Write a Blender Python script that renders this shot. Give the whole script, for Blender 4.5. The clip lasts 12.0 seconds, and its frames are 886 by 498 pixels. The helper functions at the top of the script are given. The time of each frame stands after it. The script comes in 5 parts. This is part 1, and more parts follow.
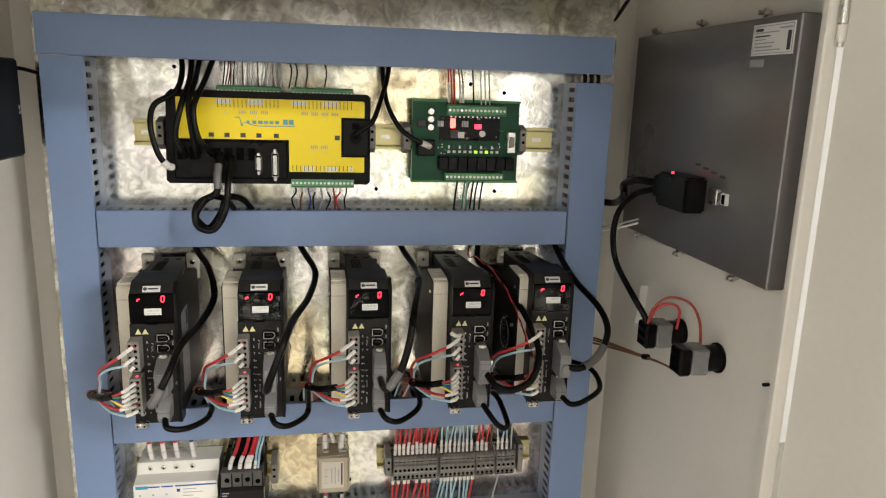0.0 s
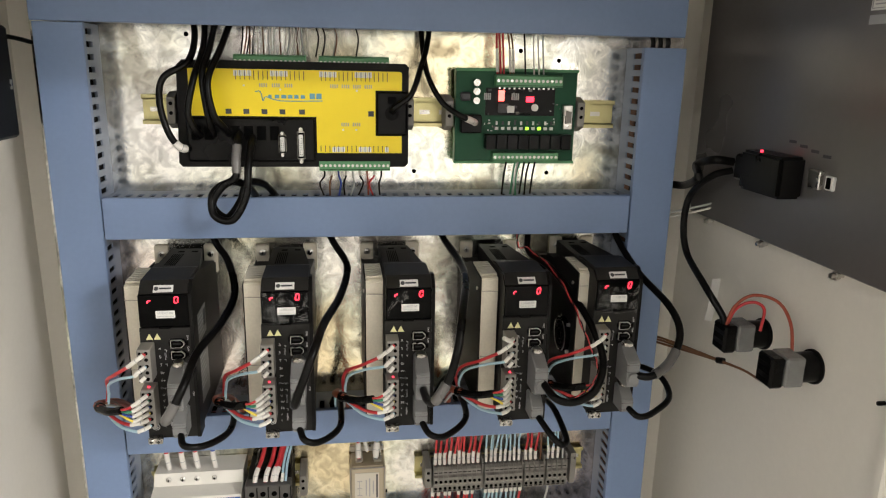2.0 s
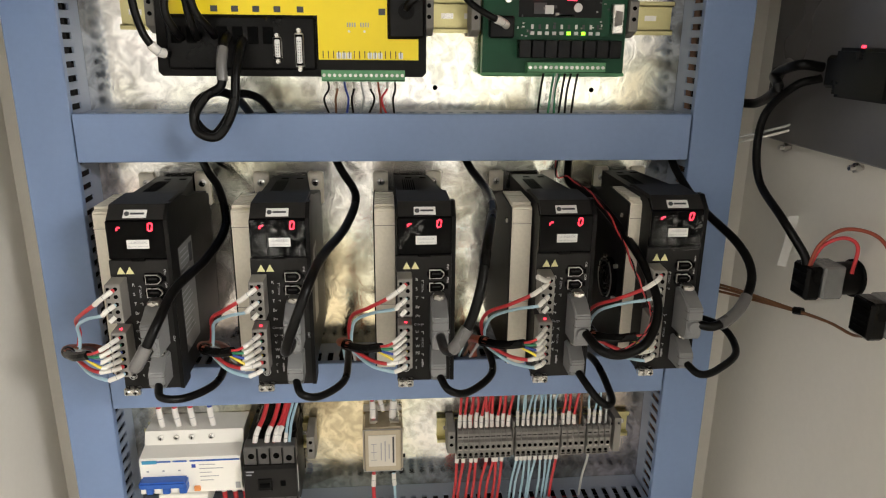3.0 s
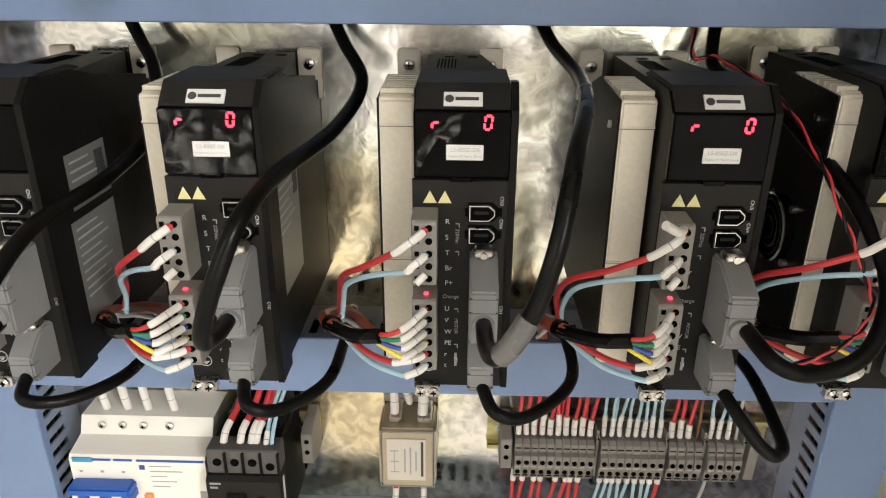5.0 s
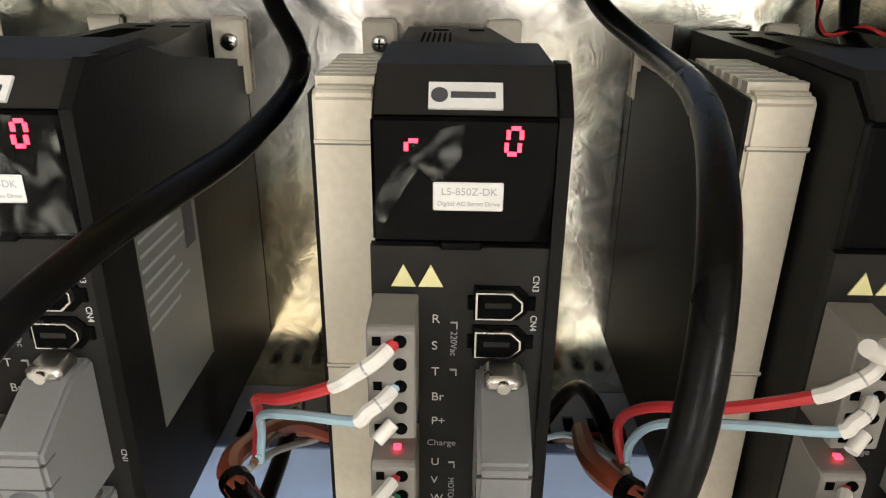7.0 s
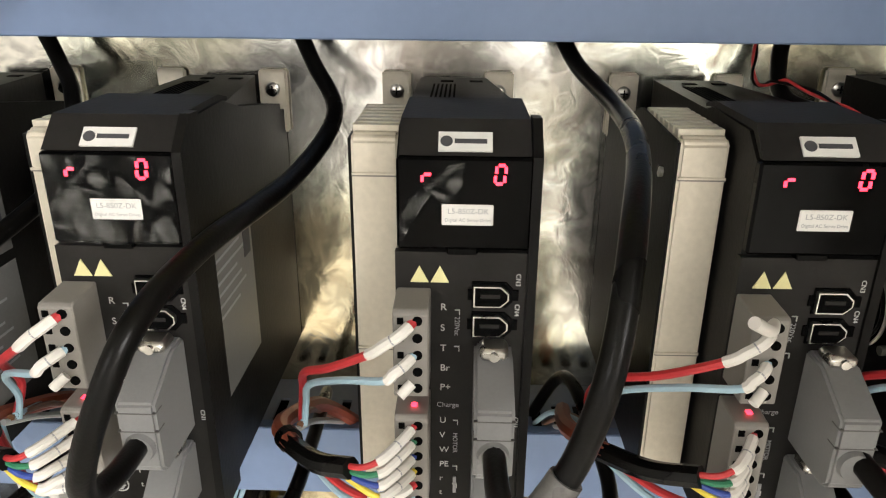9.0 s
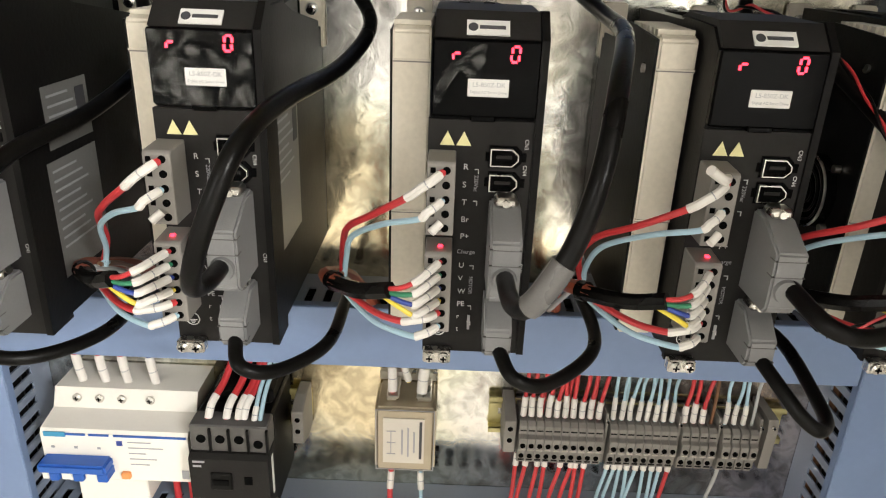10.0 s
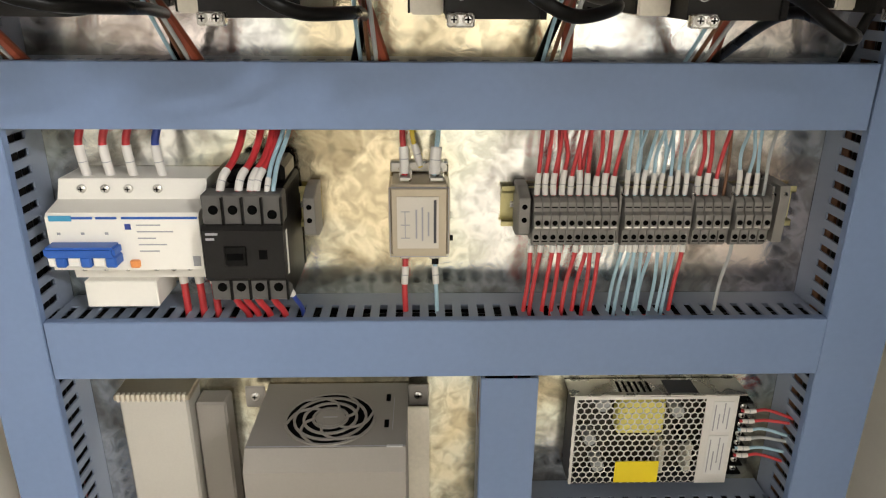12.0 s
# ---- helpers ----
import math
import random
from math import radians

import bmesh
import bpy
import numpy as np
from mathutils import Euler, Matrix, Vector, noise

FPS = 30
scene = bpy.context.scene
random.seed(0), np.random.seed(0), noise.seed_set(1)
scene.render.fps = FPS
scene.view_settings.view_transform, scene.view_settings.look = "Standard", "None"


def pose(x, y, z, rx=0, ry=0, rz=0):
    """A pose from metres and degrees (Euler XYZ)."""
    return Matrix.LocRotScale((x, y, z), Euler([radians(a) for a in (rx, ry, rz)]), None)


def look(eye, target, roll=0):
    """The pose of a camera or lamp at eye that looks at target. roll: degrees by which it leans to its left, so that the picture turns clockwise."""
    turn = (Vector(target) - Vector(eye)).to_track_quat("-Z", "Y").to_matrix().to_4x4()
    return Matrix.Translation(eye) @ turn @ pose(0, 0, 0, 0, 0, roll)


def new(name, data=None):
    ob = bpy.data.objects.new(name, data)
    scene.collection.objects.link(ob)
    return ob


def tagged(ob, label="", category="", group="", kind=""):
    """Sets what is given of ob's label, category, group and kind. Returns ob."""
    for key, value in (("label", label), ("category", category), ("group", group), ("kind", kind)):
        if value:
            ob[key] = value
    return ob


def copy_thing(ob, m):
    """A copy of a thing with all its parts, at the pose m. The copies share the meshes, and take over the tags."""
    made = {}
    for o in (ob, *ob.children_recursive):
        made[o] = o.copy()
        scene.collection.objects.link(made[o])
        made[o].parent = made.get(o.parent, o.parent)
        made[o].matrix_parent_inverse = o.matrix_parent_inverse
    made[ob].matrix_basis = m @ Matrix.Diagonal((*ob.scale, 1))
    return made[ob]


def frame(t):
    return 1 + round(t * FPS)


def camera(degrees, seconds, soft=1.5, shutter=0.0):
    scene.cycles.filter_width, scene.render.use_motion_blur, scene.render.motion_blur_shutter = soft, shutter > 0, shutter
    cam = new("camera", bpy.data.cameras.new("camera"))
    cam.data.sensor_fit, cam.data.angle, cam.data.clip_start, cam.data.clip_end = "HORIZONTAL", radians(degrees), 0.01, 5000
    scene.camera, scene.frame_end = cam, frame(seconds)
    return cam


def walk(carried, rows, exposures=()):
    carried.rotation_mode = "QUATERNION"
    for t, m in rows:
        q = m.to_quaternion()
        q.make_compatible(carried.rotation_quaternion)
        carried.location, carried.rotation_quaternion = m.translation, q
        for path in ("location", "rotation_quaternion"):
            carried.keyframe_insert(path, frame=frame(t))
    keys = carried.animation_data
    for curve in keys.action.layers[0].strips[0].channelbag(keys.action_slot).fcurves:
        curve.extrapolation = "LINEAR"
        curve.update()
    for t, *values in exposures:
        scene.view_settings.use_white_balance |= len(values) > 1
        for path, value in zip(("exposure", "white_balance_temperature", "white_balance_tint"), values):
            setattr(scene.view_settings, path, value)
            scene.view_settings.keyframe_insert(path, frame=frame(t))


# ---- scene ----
cam = camera(64.3, 12.0, soft=1.15)
PATH = [
    (0, (0.018, 0.003, 1.493), (0.363, 1.924, 1.058), 1.8),
    (0.5, (0.012, 0.009, 1.494), (0.321, 1.937, 1.063), 1.4),
    (1, (0.004, 0.024, 1.495), (0.306, 1.952, 1.057), 0.7),
    (1.5, (-0.001, 0.068, 1.496), (0.292, 1.991, 1.029), 0.1),
    (2, (0.007, 0.121, 1.486), (0.289, 2.036, 0.98), 1.2),
    (2.5, (0.021, 0.156, 1.46), (0.236, 2.079, 0.953), 0.7),
    (3, (0.04, 0.228, 1.41), (0.209, 2.132, 0.824), 0.6),
    (3.5, (0.058, 0.3, 1.382), (0.187, 2.2, 0.77), -0.1),
    (3.7, (0.061, 0.325, 1.372), (0.173, 2.218, 0.736), -0.1),
    (5.3, (0.083, 0.533, 1.313), (0.021, 2.37, 0.525), 0.4),
    (5.5, (0.085, 0.559, 1.307), (0.032, 2.393, 0.512), 0.3),
    (6, (0.08, 0.613, 1.288), (0.029, 2.448, 0.493), 0.6),
    (6.5, (0.078, 0.647, 1.285), (0.035, 2.483, 0.494), 0.3),
    (7, (0.076, 0.667, 1.289), (0.046, 2.509, 0.512), 0.7),
    (7.2, (0.076, 0.666, 1.292), (0.049, 2.513, 0.524), 0.7),
    (8.8, (0.077, 0.612, 1.307), (0.038, 2.476, 0.585), 0.7),
    (9, (0.077, 0.6, 1.31), (0.03, 2.466, 0.591), 0.5),
    (9.5, (0.074, 0.562, 1.307), (0.045, 2.428, 0.588), 1.2),
    (10, (0.063, 0.516, 1.283), (0.054, 2.364, 0.518), 2.2),
    (10.5, (0.054, 0.474, 1.234), (0.072, 2.307, 0.436), 1.1),
    (11, (0.047, 0.447, 1.18), (0.091, 2.276, 0.372), 0.3),
    (11.5, (0.045, 0.442, 1.132), (0.082, 2.282, 0.348), -0.4),
    (12, (0.04, 0.449, 1.102), (0.093, 2.319, 0.393), 0.4),
]
EXPOSURE = [(0, -0.5), (1.5, -0.5), (2.5, -0.5), (3, -0.46), (3.5, -0.34), (5.5, -0.12), (7, -0.02), (9, -0.02), (9.5, -0.1), (11, 0.0), (11.5, -0.16), (12, -0.48)]
walk(cam, [(t, look(eye, target, roll)) for t, eye, target, roll in PATH], EXPOSURE)

# ---- light ----
world = bpy.data.worlds.new("world")
scene.world = world
world.use_nodes = True
world.node_tree.nodes["Background"].inputs[0].default_value = (1.0, 0.93, 0.84, 1)
world.node_tree.nodes["Background"].inputs[1].default_value = 0.02


def unseen_lamp(x, y, z, sx, sy, watts):
    d = bpy.data.lights.new("workshop_light", "AREA")
    d.shape, d.size, d.size_y, d.energy, d.color = "RECTANGLE", sx, sy, watts, (1.0, 0.985, 0.965)
    ob = new("workshop_light", d)
    ob.matrix_world = pose(x, y, z)
    return ob


unseen_lamp(2.6, -2.4, 2.83, 1.0, 0.4, 310)
# Fill lamp out of view, added to brighten the right wall and door.
unseen_lamp(-2.1, -2.7, 2.83, 1.2, 0.4, 72)

# ---- materials ----


def mat(name, col, rough=0.5, metal=0.0, var=0.12, scale=40.0, bump=0.03, coat=0.0, emit=0.0, alpha=1.0, rvar=0.12, trans=0.0, spec=0.5):
    """A surface with broad stains, fine grain and a little relief."""
    m = bpy.data.materials.new(name)
    m.use_nodes = True
    nt = m.node_tree
    b = nt.nodes["Principled BSDF"]
    tc = nt.nodes.new("ShaderNodeTexCoord")
    big = nt.nodes.new("ShaderNodeTexNoise")
    big.inputs["Scale"].default_value, big.inputs["Detail"].default_value = scale * 0.25, 4
    fine = nt.nodes.new("ShaderNodeTexNoise")
    fine.inputs["Scale"].default_value, fine.inputs["Detail"].default_value = scale * 12, 3
    for n in (big, fine):
        nt.links.new(tc.outputs["Object"], n.inputs["Vector"])
    add = nt.nodes.new("ShaderNodeMath")
    add.operation = "MULTIPLY_ADD"
    nt.links.new(fine.outputs[0], add.inputs[0])
    add.inputs[1].default_value = 0.35
    nt.links.new(big.outputs[0], add.inputs[2])
    ramp = nt.nodes.new("ShaderNodeMapRange")
    ramp.inputs[1].default_value, ramp.inputs[2].default_value = 0.35, 1.0
    nt.links.new(add.outputs[0], ramp.inputs[0])
    mix = nt.nodes.new("ShaderNodeMix")
    mix.data_type = "RGBA"
    nt.links.new(ramp.outputs[0], mix.inputs[0])
    mix.inputs[6].default_value = (*[c * (1 - var) for c in col], 1)
    mix.inputs[7].default_value = (*[min(1, c * (1 + var)) for c in col], 1)
    nt.links.new(mix.outputs[2], b.inputs["Base Color"])
    r = nt.nodes.new("ShaderNodeMapRange")
    r.inputs[3].default_value, r.inputs[4].default_value = max(0.03, rough - rvar), min(1, rough + rvar)
    nt.links.new(big.outputs[0], r.inputs[0])
    nt.links.new(r.outputs[0], b.inputs["Roughness"])
    b.inputs["Metallic"].default_value = metal
    b.inputs["Coat Weight"].default_value = coat
    b.inputs["Specular IOR Level"].default_value = spec
    b.inputs["Alpha"].default_value = alpha
    b.inputs["Transmission Weight"].default_value = trans
    if emit:
        b.inputs["Emission Color"].default_value = (*col, 1)
        b.inputs["Emission Strength"].default_value = emit
    if bump:
        bp = nt.nodes.new("ShaderNodeBump")
        bp.inputs["Strength"].default_value, bp.inputs["Distance"].default_value = bump, 0.002
        nt.links.new(fine.outputs[0], bp.inputs["Height"])
        nt.links.new(bp.outputs[0], b.inputs["Normal"])
    return m


def galvanised(name):
    """Bright zinc sheet: feathery crystals that tilt the gloss, dull clouds, a yellow passivated tinge; pink and warm
    patches also paint in reflections.
    """
    m = bpy.data.materials.new(name)
    m.use_nodes = True
    nt = m.node_tree
    b = nt.nodes["Principled BSDF"]
    tc = nt.nodes.new("ShaderNodeTexCoord")

    def clouds(scale, detail, distortion=0.0):
        n = nt.nodes.new("ShaderNodeTexNoise")
        n.inputs["Scale"].default_value, n.inputs["Detail"].default_value, n.inputs["Distortion"].default_value = scale, detail, distortion
        nt.links.new(tc.outputs["Object"], n.inputs["Vector"])
        return n

    def ramp(source, p0, c0, p1, c1):
        r = nt.nodes.new("ShaderNodeValToRGB")
        r.color_ramp.elements[0].position, r.color_ramp.elements[0].color = p0, (*c0, 1)
        r.color_ramp.elements[1].position, r.color_ramp.elements[1].color = p1, (*c1, 1)
        nt.links.new(source.outputs[0], r.inputs[0])
        return r

    def times(p, q):
        x = nt.nodes.new("ShaderNodeMix")
        x.data_type, x.blend_type = "RGBA", "MULTIPLY"
        x.inputs[0].default_value = 1
        nt.links.new(p, x.inputs[6])
        nt.links.new(q, x.inputs[7])
        return x.outputs[2]

    feather = clouds(60, 8, 1.3)
    fine = clouds(150, 5, 0.8)
    blotch = clouds(13, 8, 0.8)
    warm = clouds(4.5, 3)
    tint = ramp(feather, 0.38, (0.64, 0.635, 0.62), 0.58, (0.98, 0.975, 0.955))
    dull = ramp(blotch, 0.4, (0.52, 0.5, 0.47), 0.5, (1, 1, 1))
    # Pink end paints a red reflection; yellow is passivation plus painted warm reflection.
    gold = ramp(warm, 0.38, (1.0, 0.9, 0.87), 0.66, (1.0, 0.88, 0.62))
    for p, c in ((0.44, (1, 1, 0.99, 1)), (0.51, (1, 1, 0.97, 1)), (0.58, (0.98, 1.0, 0.87, 1))):
        gold.color_ramp.elements.new(p).color = c
    nt.links.new(times(times(tint.outputs[0], dull.outputs[0]), gold.outputs[0]), b.inputs["Base Color"])
    rr = nt.nodes.new("ShaderNodeMapRange")
    rr.inputs[1].default_value, rr.inputs[2].default_value, rr.inputs[3].default_value, rr.inputs[4].default_value = 0.35, 0.65, 0.26, 0.13
    nt.links.new(blotch.outputs[0], rr.inputs[0])
    nt.links.new(rr.outputs[0], b.inputs["Roughness"])
    b.inputs["Metallic"].default_value = 1.0
    normal = None
    for source, strength, depth in ((feather, 0.085, 0.003), (fine, 0.05, 0.001)):
        bp = nt.nodes.new("ShaderNodeBump")
        bp.inputs["Strength"].default_value, bp.inputs["Distance"].default_value = strength, depth
        nt.links.new(source.outputs[0], bp.inputs["Height"])
        if normal:
            nt.links.new(normal, bp.inputs["Normal"])
        normal = bp.outputs[0]
    nt.links.new(normal, b.inputs["Normal"])
    return m


ZINC = galvanised("galvanised_steel")
CREAM = mat("cream_powder_coat", (0.77, 0.735, 0.665), 0.45, var=0.06, scale=12, bump=0.05)
BLUE = mat("blue_pvc", (0.175, 0.247, 0.405), 0.42, var=0.1, scale=14, bump=0.03)
DUCTG = mat("blue_grey_pvc", (0.22, 0.26, 0.34), 0.45, var=0.08, scale=30, bump=0.03)
BOXGREY = mat("grey_painted_steel", (0.2, 0.188, 0.183), 0.3, var=0.07, scale=10, bump=0.04, metal=0.55)
DARK = mat("charcoal_plastic", (0.0056, 0.0052, 0.0048), 0.45, var=0.15, scale=30, bump=0.06, spec=0.12)
FRONT = mat("dark_grey_plastic", (0.0175, 0.0162, 0.0152), 0.5, var=0.12, scale=30, bump=0.06, spec=0.13)
GLOSS = mat("smoked_glossy_plastic", (0.002, 0.002, 0.002), 0.1, var=0.2, scale=20, bump=0.0, rvar=0.04, spec=0.055)
ALU = mat("cast_aluminium", (0.66, 0.61, 0.505), 0.5, metal=0.25, var=0.2, scale=30, bump=0.05)
TGREY = mat("grey_terminal_plastic", (0.215, 0.2, 0.18), 0.55, var=0.1, scale=60, bump=0.04)
PGREY = mat("grey_connector_plastic", (0.19, 0.19, 0.19), 0.5, var=0.12, scale=60, bump=0.05)
BLACK = mat("black_rubber", (0.0037, 0.0034, 0.0031), 0.3, var=0.2, scale=60, bump=0.06, spec=0.14)
HOLE = mat("dark_hole", (0.003, 0.003, 0.003), 0.8, var=0.1, bump=0, spec=0.03)
STEEL = mat("zinc_plated_screw", (0.62, 0.6, 0.56), 0.28, metal=1.0, var=0.15, scale=200, bump=0.04)
WHITE = mat("white_sleeve", (0.74, 0.71, 0.66), 0.5, var=0.06, scale=80, bump=0.03)
PAPER = mat("white_label", (0.72, 0.71, 0.68), 0.45, var=0.05, scale=40, bump=0.02)
INK = mat("dark_ink", (0.05, 0.05, 0.055), 0.6, var=0.1, bump=0)
INKGREY = mat("grey_ink", (0.35, 0.35, 0.36), 0.6, var=0.1, bump=0)
PRINT = mat("white_print", (0.6, 0.6, 0.58), 0.6, var=0.05, bump=0)
YEL = mat("yellow_print", (0.72, 0.67, 0.34), 0.5, var=0.06, scale=40, bump=0)
YELLOW = mat("yellow_label_face", (0.86, 0.66, 0.008), 0.4, var=0.04, scale=14, bump=0.02)
RED = mat("red_wire", (0.52, 0.035, 0.04), 0.4, var=0.12, scale=60, bump=0.03)
SKY = mat("light_blue_wire", (0.36, 0.53, 0.62), 0.4, var=0.08, scale=60, bump=0.03)
NAVY = mat("dark_blue_wire", (0.03, 0.06, 0.3), 0.4, var=0.1, scale=60, bump=0.03)
YWIRE = mat("yellow_wire", (0.75, 0.58, 0.06), 0.4, var=0.1, scale=60, bump=0.03)
GWIRE = mat("green_wire", (0.03, 0.2, 0.1), 0.4, var=0.1, scale=60, bump=0.03)
BROWN = mat("brown_wire", (0.16, 0.07, 0.03), 0.45, var=0.1, scale=60, bump=0.03)
ORANGE = mat("orange_sheath", (0.27, 0.06, 0.028), 0.45, var=0.12, scale=60, bump=0.03)
GREYW = mat("grey_wire", (0.42, 0.43, 0.42), 0.45, var=0.1, scale=60, bump=0.03)
CLEAR = mat("cloudy_heat_shrink", (0.13, 0.125, 0.12), 0.3, var=0.25, scale=80, bump=0.05)
FILM = mat("loose_plastic_film", (0.5, 0.5, 0.48), 0.12, var=0.3, scale=120, bump=0.5, alpha=0.22)
_nt = FILM.node_tree
_n = _nt.nodes.new("ShaderNodeTexNoise")
_n.inputs["Scale"].default_value, _n.inputs["Detail"].default_value, _n.inputs["Distortion"].default_value = 75, 4, 1.8
_r = _nt.nodes.new("ShaderNodeMapRange")
_r.inputs[1].default_value, _r.inputs[2].default_value, _r.inputs[3].default_value, _r.inputs[4].default_value = 0.48, 0.78, 0.01, 0.34
_nt.links.new(_nt.nodes["Texture Coordinate"].outputs["Object"], _n.inputs["Vector"])
_nt.links.new(_n.outputs[0], _r.inputs[0])
_nt.links.new(_r.outputs[0], _nt.nodes["Principled BSDF"].inputs["Alpha"])
PCB = mat("green_circuit_board", (0.006, 0.065, 0.028), 0.45, var=0.25, scale=120, bump=0.04, spec=0.25)
TGREEN = mat("green_terminal", (0.09, 0.27, 0.12), 0.45, var=0.1, scale=60, bump=0.03)
RAIL = mat("yellow_passivated_rail", (0.56, 0.51, 0.26), 0.35, metal=0.85, var=0.2, scale=60, bump=0.03)
BEIGE = mat("white_breaker_plastic", (0.84, 0.81, 0.735), 0.42, var=0.04, scale=30, bump=0.03)
TBLUE = mat("blue_toggle", (0.02, 0.1, 0.42), 0.4, var=0.08, scale=40, bump=0.02)
OBTN = mat("orange_button", (0.8, 0.3, 0.09), 0.45, var=0.05, scale=40, bump=0)
FILTERM = mat("satin_nickel_case", (0.46, 0.4, 0.3), 0.35, metal=0.8, var=0.1, scale=25, bump=0.03)
VFDG = mat("warm_grey_plastic", (0.27, 0.245, 0.215), 0.5, var=0.07, scale=30, bump=0.06)
LEDR = mat("red_led", (1.0, 0.03, 0.06), 0.4, emit=5.0, bump=0)
LEDHOT = mat("bright_red_led", (1.0, 0.05, 0.04), 0.4, emit=14.0, bump=0)
LEDG = mat("green_led", (0.45, 1.0, 0.05), 0.4, emit=2.0, bump=0)
TIER = mat("graphite_plastic", (0.085, 0.08, 0.075), 0.5, var=0.1, scale=40, bump=0.04)
FILTPAPER = mat("aged_label", (0.62, 0.58, 0.5), 0.5, var=0.06, scale=40, bump=0.02)
PLATEG = mat("matt_grey_foil", (0.15, 0.148, 0.14), 0.4, var=0.2, scale=40, bump=0.02)
# Unseen room: warm floor and bright walls tint and brighten the plate's reflections.
FLOORM = mat("unseen_floor_paint", (0.51, 0.478, 0.42), 0.45, var=0.2, scale=4, bump=0.05)
WALLM = mat("unseen_wall_paint", (0.8, 0.79, 0.77), 0.8, var=0.08, scale=4, bump=0.03)

# ---- mesh tools ----
BASE = {}


def thing(name, at, label, category, group="", kind=""):
    ob = new(name)
    ob.location = at
    ob.empty_display_size = 0.01
    BASE[ob] = Vector(at)
    return tagged(ob, label, category, group, kind)


def part(name, bm, material, parent=None, label="", smooth=False):
    """Links a bmesh, given in world metres, as one mesh under its thing."""
    at = BASE.get(parent, Vector((0, 0, 0)))
    bmesh.ops.translate(bm, verts=bm.verts, vec=-at)
    bmesh.ops.recalc_face_normals(bm, faces=bm.faces)
    me = bpy.data.meshes.new(name)
    bm.to_mesh(me)
    bm.free()
    me.materials.append(material)
    if smooth:
        me.polygons.foreach_set("use_smooth", [True] * len(me.polygons))
        me.set_sharp_from_angle(angle=radians(40))
    ob = new(name, me)
    ob.parent = parent
    BASE[ob] = at
    if label:
        ob["label"] = label
    return ob


def box(bm, x0, x1, y0, y1, z0, z1, bevel=0.0, seg=1):
    m = Matrix.LocRotScale(((x0 + x1) / 2, (y0 + y1) / 2, (z0 + z1) / 2), None, (abs(x1 - x0), abs(y1 - y0), abs(z1 - z0)))
    g = bmesh.ops.create_cube(bm, size=1, matrix=m)
    if bevel:
        es = list({e for v in g["verts"] for e in v.link_edges})
        bmesh.ops.bevel(bm, geom=es, offset=bevel, segments=seg, affect="EDGES", clamp_overlap=True)
    return bm


def bx(*a, **k):
    return box(bmesh.new(), *a, **k)


def rod(bm, p, q, r, seg=12, r2=None):
    p, q = Vector(p), Vector(q)
    d = q - p
    m = Matrix.Translation((p + q) / 2) @ d.to_track_quat("Z", "Y").to_matrix().to_4x4()
    bmesh.ops.create_cone(bm, cap_ends=True, segments=seg, radius1=r, radius2=r if r2 is None else r2, depth=d.length, matrix=m)
    return bm


def curve_points(pts, n=6):
    """A smooth line through a few bends."""
    P = [Vector(p) for p in pts]
    P = [P[0] * 2 - P[1]] + P + [P[-1] * 2 - P[-2]]
    out = []
    for i in range(1, len(P) - 2):
        a, b, c, d = P[i - 1:i + 3]
        for k in range(n):
            t = k / n
            out.append(0.5 * (2 * b + (c - a) * t + (2 * a - 5 * b + 4 * c - d) * t * t + (3 * b - a - 3 * c + d) * t ** 3))
    return out + [P[-2]]


def tube(bm, pts, r, seg=8, n=6, r_end=None):
    """A round cable swept along a smooth line."""
    line = curve_points(pts, n)
    rings, side = [], None
    for i, p in enumerate(line):
        d = (line[min(i + 1, len(line) - 1)] - line[max(i - 1, 0)]).normalized()
        if side is None:
            side = d.orthogonal().normalized()
        side = (side - d * side.dot(d)).normalized()
        up = d.cross(side)
        rr = r if r_end is None else r + (r_end - r) * i / (len(line) - 1)
        rings.append([bm.verts.new(p + (side * math.cos(a) + up * math.sin(a)) * rr) for a in [2 * math.pi * k / seg for k in range(seg)]])
    for a, b in zip(rings, rings[1:]):
        for k in range(seg):
            bm.faces.new((a[k], a[(k + 1) % seg], b[(k + 1) % seg], b[k]))
    bm.faces.new(rings[0][::-1])
    bm.faces.new(rings[-1])
    return bm


def prism(bm, outline, axis, lo, hi):
    """Extrudes an outline of (u, v) along x (u=y, v=z), y (u=x, v=z) or z (u=x, v=y)."""
    def at(u, v, w):
        return {"x": (w, u, v), "y": (u, w, v), "z": (u, v, w)}[axis]
    a = [bm.verts.new(at(u, v, lo)) for u, v in outline]
    b = [bm.verts.new(at(u, v, hi)) for u, v in outline]
    bm.faces.new(a)
    bm.faces.new(b[::-1])
    for i in range(len(a)):
        j = (i + 1) % len(a)
        bm.faces.new((a[i], b[i], b[j], a[j]))
    return bm


